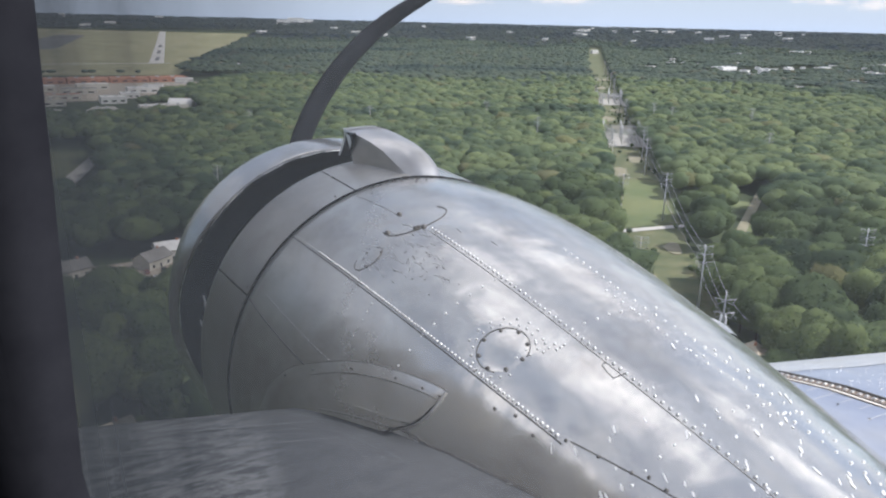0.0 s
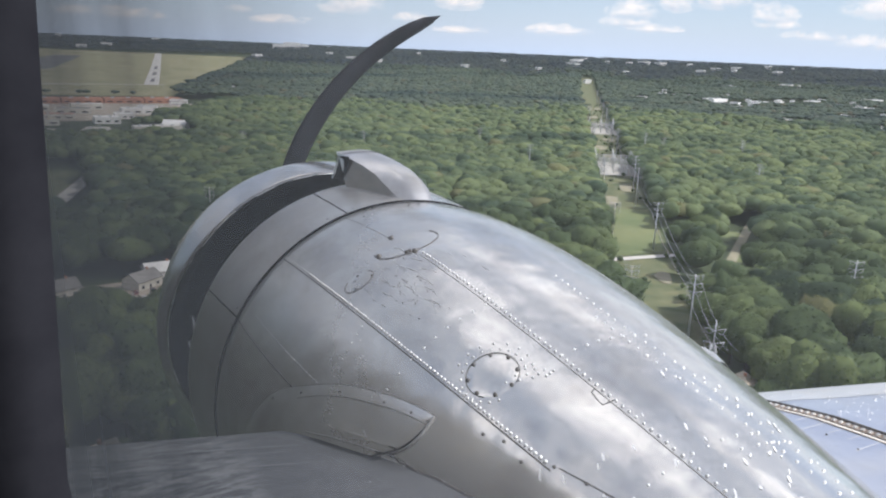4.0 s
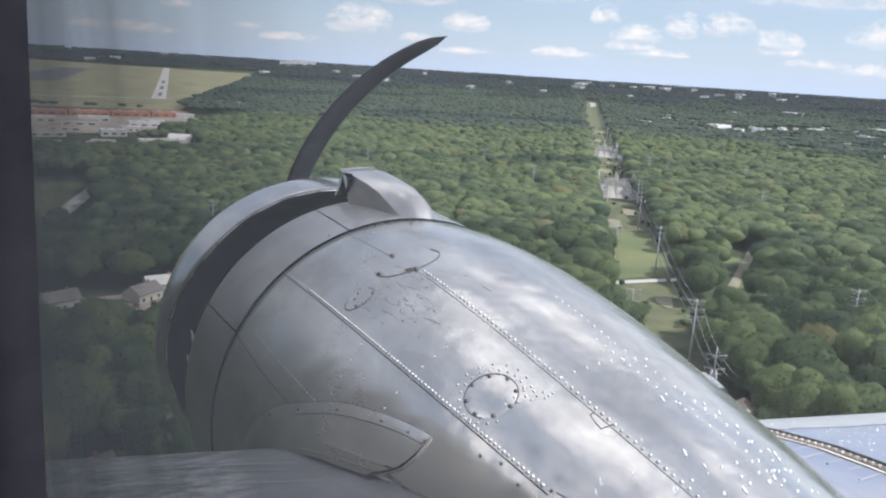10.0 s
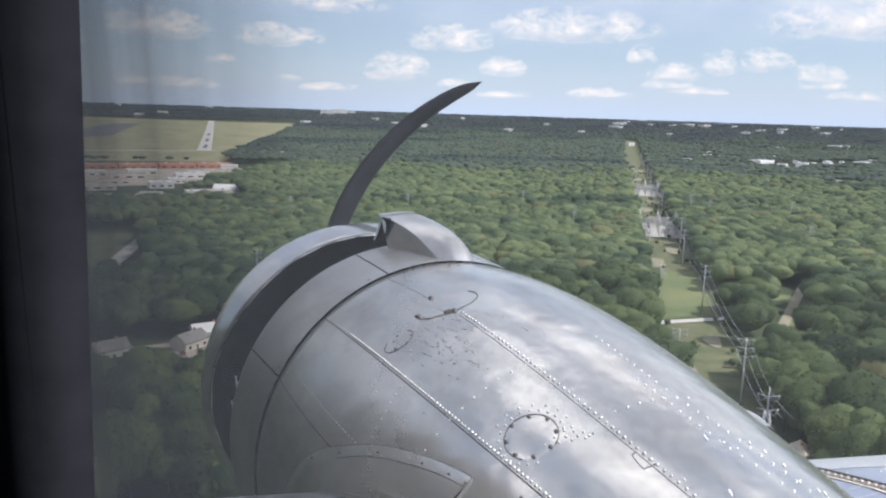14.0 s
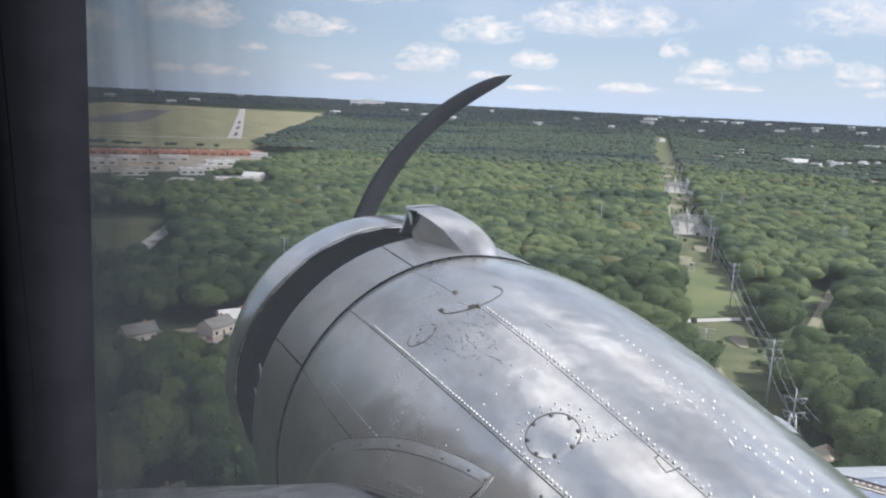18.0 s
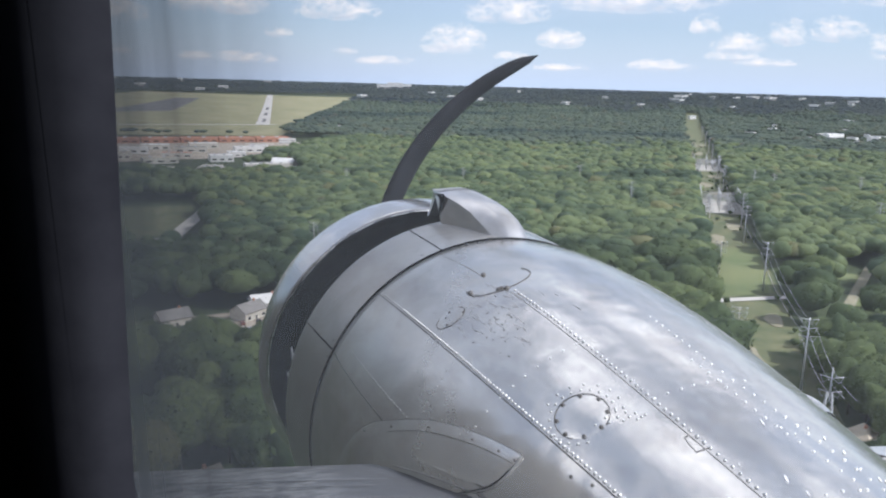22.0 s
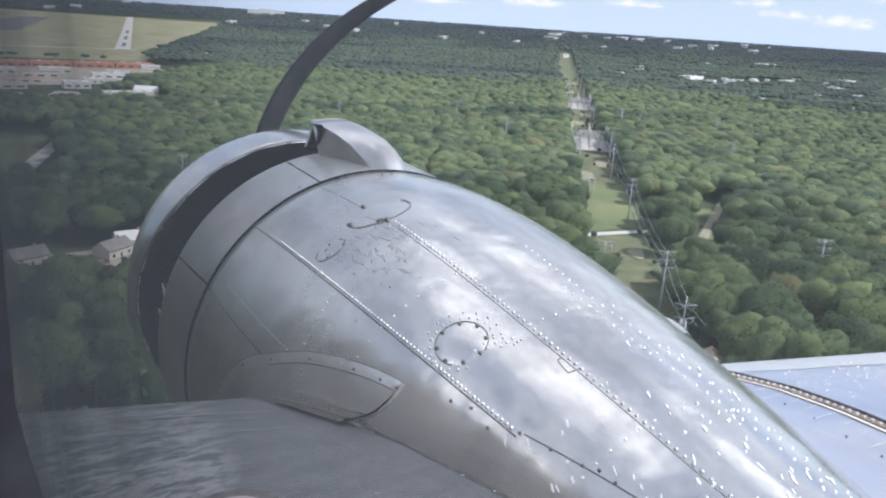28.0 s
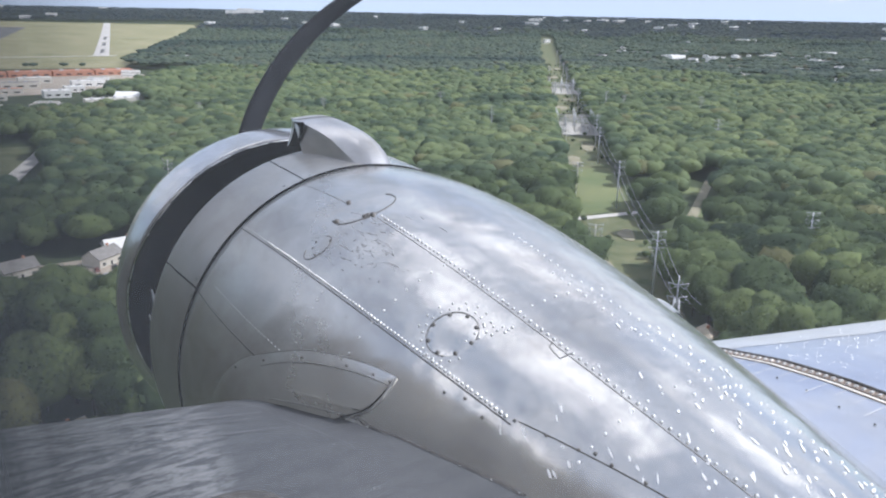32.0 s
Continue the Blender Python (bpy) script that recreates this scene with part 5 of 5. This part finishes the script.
    me.polygons.foreach_set("use_smooth", np.full(len(f), True))
    me.materials.append(mat)
    me.update(calc_edges=True)
    me.normals_split_custom_set_from_vertices(np.ascontiguousarray(normals, dtype=np.float32))
    return me


def scatter(d0, d1, gap, jitter=0.45, az0=-14.0, az1=68.0):
    """Tree places between two distances, within the sector of land that lies ahead to starboard."""
    out = []
    n = int(2 * d1 / gap) + 2
    xs = (np.arange(n) - n // 2) * gap
    for x in xs:
        for y in xs:
            px, py = x + rng.uniform(-jitter, jitter) * gap, y + rng.uniform(-jitter, jitter) * gap
            d = math.hypot(px, py)
            edge = d * (1.0 + 0.06 * math.sin(px * 0.011 + 2.0 * math.sin(py * 0.007)) + rng.normal() * 0.05) if d > 395 else d
            if d0 <= edge < d1 and d < 4880 and az0 < math.degrees(math.atan2(px, py)) < az1 and not cleared(px, py):
                out.append((px, py, d))
    return out


def forest(name, spots, protos, mat, label, scale=(0.75, 1.25), flat=1.0, relief=1.0):
    """Many trees as one sheet of woods; relief: how deep the dips between the crowns are."""
    V, Fs, T, N, base = [], [], [], [], 0
    for x, y, d in spots:
        v, f, nn = protos[rng.integers(len(protos))]
        a, s = rng.uniform(0, 6.28), rng.uniform(*scale)
        # groves of older trees stand above the rest, with low gaps between them
        grove = math.sin(x * 0.031 + 1.7 * math.sin(y * 0.017)) * math.cos(y * 0.037 + 1.3 * math.sin(x * 0.013))
        s *= 1.0 + 0.22 * grove + (0.25 if rng.random() < 0.08 else 0.0)
        sx, sy = s * rng.uniform(0.85, 1.25), s * rng.uniform(0.85, 1.25)
        h = flat * (1.0 + 0.14 * grove + relief * rng.normal() * 0.10)
        c, sn = math.cos(a), math.sin(a)
        T.append(np.full(len(v), min(0.999, max(0.0, 0.5 + 0.16 * grove + rng.normal() * 0.20))))
        V.append(np.stack([sx * v[:, 0] * c - sy * v[:, 1] * sn + x, sx * v[:, 0] * sn + sy * v[:, 1] * c + y, (13.0 + (v[:, 2] - 13.0) * relief) * h + land_z(x, y)], 1))
        N.append(np.stack([nn[:, 0] * c - nn[:, 1] * sn, nn[:, 0] * sn + nn[:, 1] * c, nn[:, 2]], 1))
        Fs.append(f + base)
        base += len(v)
    me = tri_mesh(name, np.concatenate(V), np.concatenate(Fs), mat, np.concatenate(N))
    me.attributes.new("tone", "FLOAT", "POINT").data.foreach_set("value", np.concatenate(T).astype(np.float32))
    return tagged(new(name, me), label, "woods", kind="stuff")


def screened(x, y, d):
    """Land that the engine and the wing hide from every seat."""
    return d < 360 and 6.0 < math.degrees(math.atan2(x, y)) < 22.0


near = scatter(168, 430, 9.2, 0.5)
hidden = [p for p in near if screened(*p)]
near = sorted((p for p in near if not screened(*p)), key=lambda p: p[2])
close = sum(1 for p in near if p[2] < 335)
protos_near = [crown(3, 34, 1600, 1.28, 0.68) for _ in range(9)]
LABEL_WOODS = "dense green broadleaf woods in summer leaf"
forest("near_woods", near[260:close], [crown(3, 34, 640, 1.3, 0.85) for _ in range(10)], M_LEAF, LABEL_WOODS, (0.75, 1.3), 1.0, 0.9)
forest("inner_woods", near[close:], [crown(2, 14, 260, 1.34, 1.1) for _ in range(12)], M_LEAF, LABEL_WOODS, (0.75, 1.3), 1.0, 0.85)
forest("screened_woods", hidden, [crown(2, 8, 20, 1.3, 2.0) for _ in range(6)], M_LEAF, "green broadleaf woods below the engine", (0.75, 1.3))
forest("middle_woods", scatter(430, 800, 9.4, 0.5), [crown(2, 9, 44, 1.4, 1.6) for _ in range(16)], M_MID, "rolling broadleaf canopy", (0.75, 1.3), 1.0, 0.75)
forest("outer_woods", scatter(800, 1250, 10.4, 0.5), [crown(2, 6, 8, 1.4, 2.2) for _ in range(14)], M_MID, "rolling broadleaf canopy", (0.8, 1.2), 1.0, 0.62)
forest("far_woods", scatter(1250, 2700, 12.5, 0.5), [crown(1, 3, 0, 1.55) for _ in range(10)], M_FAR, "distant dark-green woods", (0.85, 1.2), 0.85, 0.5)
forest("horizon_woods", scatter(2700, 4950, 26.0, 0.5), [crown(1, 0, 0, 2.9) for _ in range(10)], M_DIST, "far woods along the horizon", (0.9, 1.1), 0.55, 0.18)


shrubs = []
for _ in range(420):
    a, sd = rng.uniform(-200, 1400), rng.uniform(-18, 18)
    if abs(sd) > 9 or rng.random() < 0.35:
        if not (100 < a < 245 and abs(sd) < 14) and not (390 < a < 485) and not (755 < a < 855):
            x, y = on_line(a, sd)
            shrubs.append((x, y, 0))
forest("shrubs", shrubs, [crown(1, 3, 40, 0.3) for _ in range(6)], M_LEAF, "low green shrubs in the clearing", (0.5, 1.3))


def tree():
    ob = tagged(new("tree"), "broadleaf tree in full green leaf", "tree", "trees of the near woods")
    bm = bmesh.new()
    rod(bm, (0, 0, -0.5), (0, 0, 7.5), 0.32, 0.16, 7)
    for k in range(4):
        a = 1.6 * k + 0.4
        rod(bm, (0, 0, 4.5 + k * 0.6), (2.6 * math.cos(a), 2.6 * math.sin(a), 9.0 + 0.3 * k), 0.13, 0.04, 5)
    part("trunk", bm, M_BARK, ob)
    return ob


kinds = []
for v, f, nn in protos_near:
    ob = tree()
    part("crown", tri_mesh("crown", v, f, M_LEAF, nn), M_LEAF, ob)
    kinds.append(ob)
for i, (x, y, d) in enumerate(near[:260]):
    s = rng.uniform(0.65, 1.35)
    m = Matrix.Translation((x, y, land_z(x, y))) @ pose(0, 0, 0, 0, 0, rng.uniform(0, 360))
    ob = kinds[i] if i < len(kinds) else copy_thing(kinds[i % len(kinds)], m)
    ob.matrix_basis = m @ Matrix.Diagonal((s * rng.uniform(0.88, 1.2), s * rng.uniform(0.88, 1.2), s * rng.uniform(0.85, 1.15), 1))


# ---- buildings ----
def flat_building(name, x, y, w, d, h, turn, wall, roof, label, category, rows=1, cols=4, group=""):
    """A flat-roofed block with parapet, roof deck, plant boxes and rows of windows on its near side."""
    ob = tagged(new(name), label, category, group)
    ob.matrix_world = Matrix.Translation((x, y, land_z(x, y))) @ pose(0, 0, 0, 0, 0, turn)
    bm = bmesh.new()
    box(bm, (-w / 2, -d / 2, -1), (w / 2, d / 2, h))
    part("wall", bm, wall, ob, smooth=False)
    bm = bmesh.new()
    box(bm, (-w / 2 + 0.4, -d / 2 + 0.4, h), (w / 2 - 0.4, d / 2 - 0.4, h + 0.25))
    part("roof", bm, roof, ob, smooth=False)
    bm = bmesh.new()
    for lo, hi in (((-w / 2, -d / 2, h), (w / 2, -d / 2 + 0.4, h + 0.8)), ((-w / 2, d / 2 - 0.4, h), (w / 2, d / 2, h + 0.8)),
                   ((-w / 2, -d / 2 + 0.4, h), (-w / 2 + 0.4, d / 2 - 0.4, h + 0.8)), ((w / 2 - 0.4, -d / 2 + 0.4, h), (w / 2, d / 2 - 0.4, h + 0.8))):
        box(bm, lo, hi)
    part("parapet", bm, wall, ob, smooth=False)
    for k in range(2):
        bm = bmesh.new()
        box(bm, (-w * 0.3 + k * w * 0.4, -d * 0.1, h + 0.25), (-w * 0.3 + k * w * 0.4 + w * 0.08, d * 0.15, h + 2.0))
        part("plant_box", bm, M_STEEL, ob, smooth=False)
    bm = bmesh.new()
    box(bm, (-w / cols * 0.26, -0.08, 0), (w / cols * 0.26, 0.08, h / rows * 0.26))
    me = bpy.data.meshes.new("window")
    bm.to_mesh(me)
    bm.free()
    me.materials.append(M_GLASS)
    for r in range(rows):
        for c in range(cols):
            win = part("window", me, M_GLASS, ob)
            win.location = (-w / 2 + w * (c + 0.5) / cols, -d / 2 - 0.02, h * (r + 0.3) / rows)
    return ob


def house(x, y, turn, w, d, h, wall, roof, label, group=""):
    """A gabled house: walls, two roof slopes with eaves, chimney, door and windows."""
    ob = tagged(new("house"), label, "house", group)
    ob.matrix_world = Matrix.Translation((x, y, land_z(x, y))) @ pose(0, 0, 0, 0, 0, turn)
    ridge = h + d * 0.32
    vs = [(-w / 2, -d / 2, -1), (w / 2, -d / 2, -1), (w / 2, d / 2, -1), (-w / 2, d / 2, -1), (-w / 2, -d / 2, h), (w / 2, -d / 2, h), (w / 2, d / 2, h), (-w / 2, d / 2, h), (-w / 2, 0, ridge), (w / 2, 0, ridge)]
    part("wall", mesh_of("wall", vs, [(0, 1, 5, 4), (2, 3, 7, 6), (1, 2, 6, 9, 5), (3, 0, 4, 8, 7)], wall, False), wall, ob)
    for sgn in (-1, 1):
        e = 0.5
        drop = e * 0.64
        lo = [(-w / 2 - e, sgn * (d / 2 + e), h - drop), (w / 2 + e, sgn * (d / 2 + e), h - drop), (w / 2 + e, 0, ridge), (-w / 2 - e, 0, ridge)]
        hi = [(a, c, z + 0.18) for a, c, z in lo]
        part("roof", mesh_of("roof", lo + hi, [(4, 5, 6, 7), (0, 1, 5, 4), (1, 2, 6, 5), (2, 3, 7, 6), (3, 0, 4, 7)], roof, False), roof, ob)
    bm = bmesh.new()
    box(bm, (w * 0.2, -0.4, ridge - 1.2), (w * 0.2 + 0.8, 0.4, ridge + 1.0))
    part("chimney", bm, M_ROOF_RED, ob, smooth=False)
    for k in range(3):
        bm = bmesh.new()
        if k == 1:
            box(bm, (-0.5, -d / 2 - 0.06, 0), (0.5, -d / 2, 2.1))
            part("door", bm, M_GLASS, ob, smooth=False)
        else:
            box(bm, ((k - 1) * w * 0.32 - 0.7, -d / 2 - 0.06, 1.0), ((k - 1) * w * 0.32 + 0.7, -d / 2, 2.3))
            part("window", bm, M_GLASS, ob, smooth=False)
    return ob


G_HOMES = "houses among the trees"
for x, y, turn, w, d, h, wall, roof, lab in (
        (-5, 180, 25, 14, 10, 3.2, M_WALL, M_ROOF_TAN, "cream house with a tan gabled roof among trees"), (16, 213, -30, 12, 8, 3.0, M_WHITE, M_ROOF, "white house with grey shingle roof among trees"),
        (-20, 225, 60, 11, 8, 3.0, M_WALL, M_ROOF_RED, "cream house with a brick-red roof among trees"), (26, 335, 10, 13, 9, 5.0, M_WHITE, M_WHITE, "white house with a pale roof in the woods"),
        (181, 156, 50, 13, 9, 3.0, M_WALL, M_ROOF_TAN, "low house with a pale tan roof beside the clearing"), (269, 211, 40, 13, 9, 3.2, M_WALL, M_ROOF, "cream house with grey roof under tall trees"),
        (268, 236, 39, 12, 10, 5.5, M_WALL, M_ROOF, "two-storey house with grey gabled roof under trees"), (313, 275, 39, 14, 9, 3.4, M_WHITE, M_ROOF, "white cottage with grey roof in a glade"),
        (346, 341, 39, 12, 8, 3.0, M_WALL, M_ROOF_TAN, "cream cottage with tan roof in a glade"), (136, 733, 15, 30, 14, 7, M_WHITE, M_WHITE, "large white gabled building in the woods"),
        (96, 905, -25, 26, 14, 8, M_WHITE, M_WHITE, "white chapel-like building in the woods"), (216, 1122, 30, 34, 16, 9, M_WHITE, M_WHITE, "large white hall with pale gabled roof")):
    house(x, y, turn, w, d, h, wall, roof, lab, G_HOMES)
for k in range(3):
    house(-44 + 31 * k, 318 + 4.0 * k, 8 + 17 * k, 13, 9, 4.2, M_WALL, M_ROOF, "cream house with grey gabled roof beside a car park", "houses beside the car park")
rb = random.Random(5)
for k in range(26):
    x = -330 + 18 * k + rb.uniform(-6, 6)
    y = 985 + (k % 4) * 62 + rb.uniform(-10, 10) + x * 0.1
    if x < 100 + (y - 1060) * 0.4:
        flat_building("shop", x, y, rb.uniform(22, 44), rb.uniform(16, 26), rb.uniform(5, 8), rb.uniform(-8, 12), rb.choice((M_WALL, M_WHITE)), rb.choice((M_ROOF_RED, M_WHITE, M_WHITE, M_ROOF, M_ROOF_TAN)),
                      "flat-roofed shop unit beside parking lots", "shop", 1, 3, "shopping strip")
for k in range(6):
    flat_building("shop", -170 + 58 * k, 1268 + 8 * k, 56, 34, 7, 6, M_ROOF_RED, M_ROOF_RED, "long shop block with orange-red roof", "shop", 1, 4, "long shopping row")
for x, y, w, d, lab in ((1345, 1378, 64, 30, "long white warehouse above the trees"), (1400, 1300, 50, 24, "white warehouse above the trees"), (1585, 1310, 46, 22, "white warehouse above the trees"),
                        (1812, 1322, 70, 30, "large white hall above the trees")):
    flat_building("warehouse", x, y, w, d, 13, 18, M_WHITE, M_WHITE, lab, "warehouse", 1, 6)
for k in range(11):
    flat_building("warehouse", -120 + rb.uniform(0, 215), 790 + rb.uniform(0, 105), rb.uniform(16, 34), rb.uniform(12, 20), rb.uniform(5, 8), rb.uniform(-20, 25), rb.choice((M_WHITE, M_WALL)),
                  rb.choice((M_WHITE, M_PAVE, M_ROOF)), "pale flat-roofed workshop near the road", "workshop", 1, 4, "workshops")
for x, y, w, h, rows in ((930, 3950, 60, 22, 4), (1010, 4010, 80, 30, 6), (1090, 4080, 56, 20, 4), (280, 1632, 30, 9, 2), (258, 1618, 20, 7, 1), (140, 1262, 26, 8, 2), (84, 1128, 26, 9, 2)):
    flat_building("hospital" if y > 3000 else "office", x, y, w, w * 0.45, h, -10, M_WHITE, M_PAVE, "white flat-roofed block rising over the woods", "building", rows, 8)
for x, y, w, d, h, turn, rows in TOWN:
    if math.hypot(x, y) < 2300 or not cleared(x + 90, y):
        flat_building("town_block", x, y, w, d, h, turn, M_WHITE, rb.choice((M_WHITE, M_WHITE, M_PAVE, M_ROOF)), "white town building above the tree line", "building", rows, 5, "far town")


# ---- cars ----
def car(paint):
    ob = tagged(new("car"), "small parked car in the car park", "car", "parked cars")
    secs = [(-2.1, 0.35, 0.75), (-2.0, 0.3, 0.9), (-1.5, 0.28, 0.95), (-0.9, 0.28, 1.42), (0.5, 0.28, 1.45), (1.1, 0.28, 0.98), (1.95, 0.3, 0.85), (2.1, 0.35, 0.7)]
    vs = []
    for x, lo, hi in secs:
        inset = 0.15 if hi > 1.2 else 0.0
        vs += [(x, -0.85, lo), (x, -0.87, 0.8 if hi > 0.85 else hi), (x, -0.85 + inset, hi), (x, 0.85 - inset, hi), (x, 0.87, 0.8 if hi > 0.85 else hi), (x, 0.85, lo)]
    fs = grid_faces(len(secs), 6, True) + [(5, 4, 3, 2, 1, 0), tuple(range(42, 48))]
    part("body", mesh_of("body", vs, fs, paint, False), paint, ob)
    for x in (-1.3, 1.3):
        for y in (-0.8, 0.8):
            bm = bmesh.new()
            rod(bm, (x, y - 0.1, 0.32), (x, y + 0.1, 0.32), 0.32, n=10)
            part("wheel", bm, M_BLACK, ob)
    for x0, x1 in ((-1.4, -0.95), (0.6, 1.05)):
        bm = bmesh.new()
        g = box(bm, (x0, -0.66, 1.0), (x1, 0.66, 1.36))
        part("window", bm, M_GLASS, ob, smooth=False)
    return ob


paints = [plain("car_paint", c, tuple(v * 1.1 for v in c), 0.3, 0.0, 1.0) for c in ((0.7, 0.7, 0.7), (0.3, 0.31, 0.33), (0.05, 0.05, 0.06), (0.22, 0.10, 0.09))]
models = [car(p) for p in paints]
for i in range(22):
    x, y = -50 + 3.4 * i + rb.uniform(-0.3, 0.3), 294 + 0.75 * i * 0.9 + (i % 2) * 9
    m = Matrix.Translation((x, y, land_z(x, y) + 0.4)) @ pose(0, 0, 0, 0, 0, 96 + rb.uniform(-3, 3))
    ob = models[i] if i < len(models) else copy_thing(models[rb.choice((0, 0, 1, 2, 3))], m)
    ob.matrix_world = m


# ---- power line ----
def pole(kind):
    """Steel power pole: tapered mast, three pairs of bracket arms, insulators; or a lattice tower."""
    lab = {"steel": "tall pale steel power pole with bracket arms", "wood": "slender power pole with cross arms", "tower": "lattice steel transmission tower"}[kind]
    ob = tagged(new("transmission_tower" if kind == "tower" else "power_pole"), lab, "power pole", "power line poles")
    bm = bmesh.new()
    if kind == "tower":
        for sx in (-1, 1):
            for sy in (-1, 1):
                rod(bm, (3 * sx, 3 * sy, 0), (0.6 * sx, 0.6 * sy, 24), 0.16, 0.12, 5)
        for k in range(6):
            z0, z1 = 4 * k, 4 * k + 4
            a, c = 3 - 0.1 * z0, 3 - 0.1 * z1
            for sy in (-1, 1):
                rod(bm, (-a, sy * a, z0), (c, sy * c, z1), 0.09, n=4)
                rod(bm, (a, sy * a, z0), (-c, sy * c, z1), 0.09, n=4)
                rod(bm, (sy * a, -a, z0), (sy * c, c, z1), 0.09, n=4)
        part("lattice", bm, M_STEEL, ob)
        arms, top = (24, 28), 31
        bm = bmesh.new()
        rod(bm, (0, 0, 23), (0, 0, top), 0.35, 0.12, 5)
        part("mast", bm, M_STEEL, ob)
    else:
        top = 27 if kind == "steel" else 24
        rod(bm, (0, 0, -0.5), (0, 0, top), 0.42 if kind == "steel" else 0.30, 0.18, 8)
        part("mast", bm, M_STEEL if kind == "steel" else M_WALL, ob)
        arms = (top - 7, top - 4, top - 1) if kind == "steel" else (top - 5, top - 2.5, top - 0.6)
    for z in arms:
        for sgn in (-1, 1):
            bm = bmesh.new()
            rod(bm, (0, 0, z), (2.9 * sgn, 0, z + 0.7), 0.14, 0.08, 5)
            rod(bm, (2.9 * sgn, 0, z + 0.7), (2.0 * sgn, 0, z - 1.3), 0.07, n=5)
            rod(bm, (2.0 * sgn, 0, z - 1.3), (0, 0, z), 0.07, n=5)
            part("arm", bm, M_STEEL, ob)
    return ob


def stand(ob, x, y):
    ob.matrix_world = Matrix.Translation((x, y, land_z(x, y))) @ pose(0, 0, 0, 0, 0, -35)
    return ob


first = {k: pole(k) for k in ("steel", "wood", "tower")}
used = set()
SPOTS = [("steel", *on_line(-12, 8)), ("steel", *on_line(130, 9)), ("steel", *on_line(262, 9)), ("wood", *on_line(4, -13)), ("wood", *on_line(135, -13)), ("tower", *on_line(-75, 4)),
         ("wood", *on_line(270, -14)), ("steel", *on_line(330, 12)), ("wood", *on_line(330, -14)), ("steel", *on_line(560, 10)), ("steel", *on_line(680, 10)), ("wood", *on_line(620, -14)),
         ("steel", *on_line(900, 11)), ("steel", *on_line(1050, 11)), ("wood", *on_line(960, -14)), ("steel", *on_line(1250, 12)), ("steel", *on_line(1480, 12)), ("wood", 128, 684),
         ("wood", 240, 684), ("wood", 374, 705), ("steel", 275, 193), ("steel", 341, 551), ("steel", 525, 626), ("steel", 588, 557), ("wood", 537, 612), ("wood", 60, 420), ("steel", 465, 420)]
for kind, x, y in SPOTS:
    m = Matrix.Translation((x, y, land_z(x, y))) @ pose(0, 0, 0, 0, 0, -35)
    if kind in used:
        copy_thing(first[kind], m)
    else:
        first[kind].matrix_world = m
        used.add(kind)


def wires():
    """Sagging conductors between the poles along the clearing."""
    stops = [-75, -12, 130, 262, 330, 560, 680, 900]
    for side in (5.2, 8.0, 10.9):
        cu = bpy.data.curves.new("power_cable", "CURVE")
        cu.dimensions, cu.bevel_depth = "3D", 0.05
        for a, c in zip(stops, stops[1:]):
            sp = cu.splines.new("POLY")
            sp.points.add(10)
            for k in range(11):
                t = k / 10
                x, y = on_line(a + (c - a) * t, side)
                sp.points[k].co = (x, y, GROUND + 22.5 - 3.0 * 4 * t * (1 - t), 1)
        ob = tagged(new("power_cable", cu), "thin sagging power cables along the clearing", "cable")
        cu.materials.append(M_STEEL)


wires()


def substation(along0, n):
    for k in range(n):
        ob = tagged(new("busbar_gantry"), "pale steel gantry of a substation", "gantry", "substation gantries")
        x, y = on_line(along0 + 12 * k, 0)
        ob.matrix_world = Matrix.Translation((x, y, land_z(x, y) + 0.6)) @ pose(0, 0, 0, 0, 0, -35)
        for sx in (-16, -8, 0, 8, 16):
            bm = bmesh.new()
            rod(bm, (sx, 0, 0), (sx, 0, 11 + (sx % 16 == 0) * 6), 0.28, 0.2, 6)
            part("post", bm, M_STEEL, ob)
        for z in (7, 10.5):
            bm = bmesh.new()
            rod(bm, (-16, 0, z), (16, 0, z), 0.2, n=6)
            part("beam", bm, M_STEEL, ob)
    for k in range(6):
        ob = tagged(new("transformer"), "pale grey substation transformer on gravel", "transformer", "substation transformers")
        x, y = on_line(along0 + 6 + 12 * (k // 2), -10 + 20 * (k % 2))
        ob.matrix_world = Matrix.Translation((x, y, land_z(x, y) + 0.6)) @ pose(0, 0, 0, 0, 0, -35)
        bm = bmesh.new()
        box(bm, (-2.2, -1.4, 0), (2.2, 1.4, 3.2), 0.1)
        part("tank", bm, M_WHITE, ob, smooth=False)
        for q in (-1.2, 0, 1.2):
            bm = bmesh.new()
            rod(bm, (q, 0, 3.2), (q, 0, 4.8), 0.2, 0.12, 6)
            part("bushing", bm, M_BRONZE, ob)


substation(405, 5)
substation(770, 5)
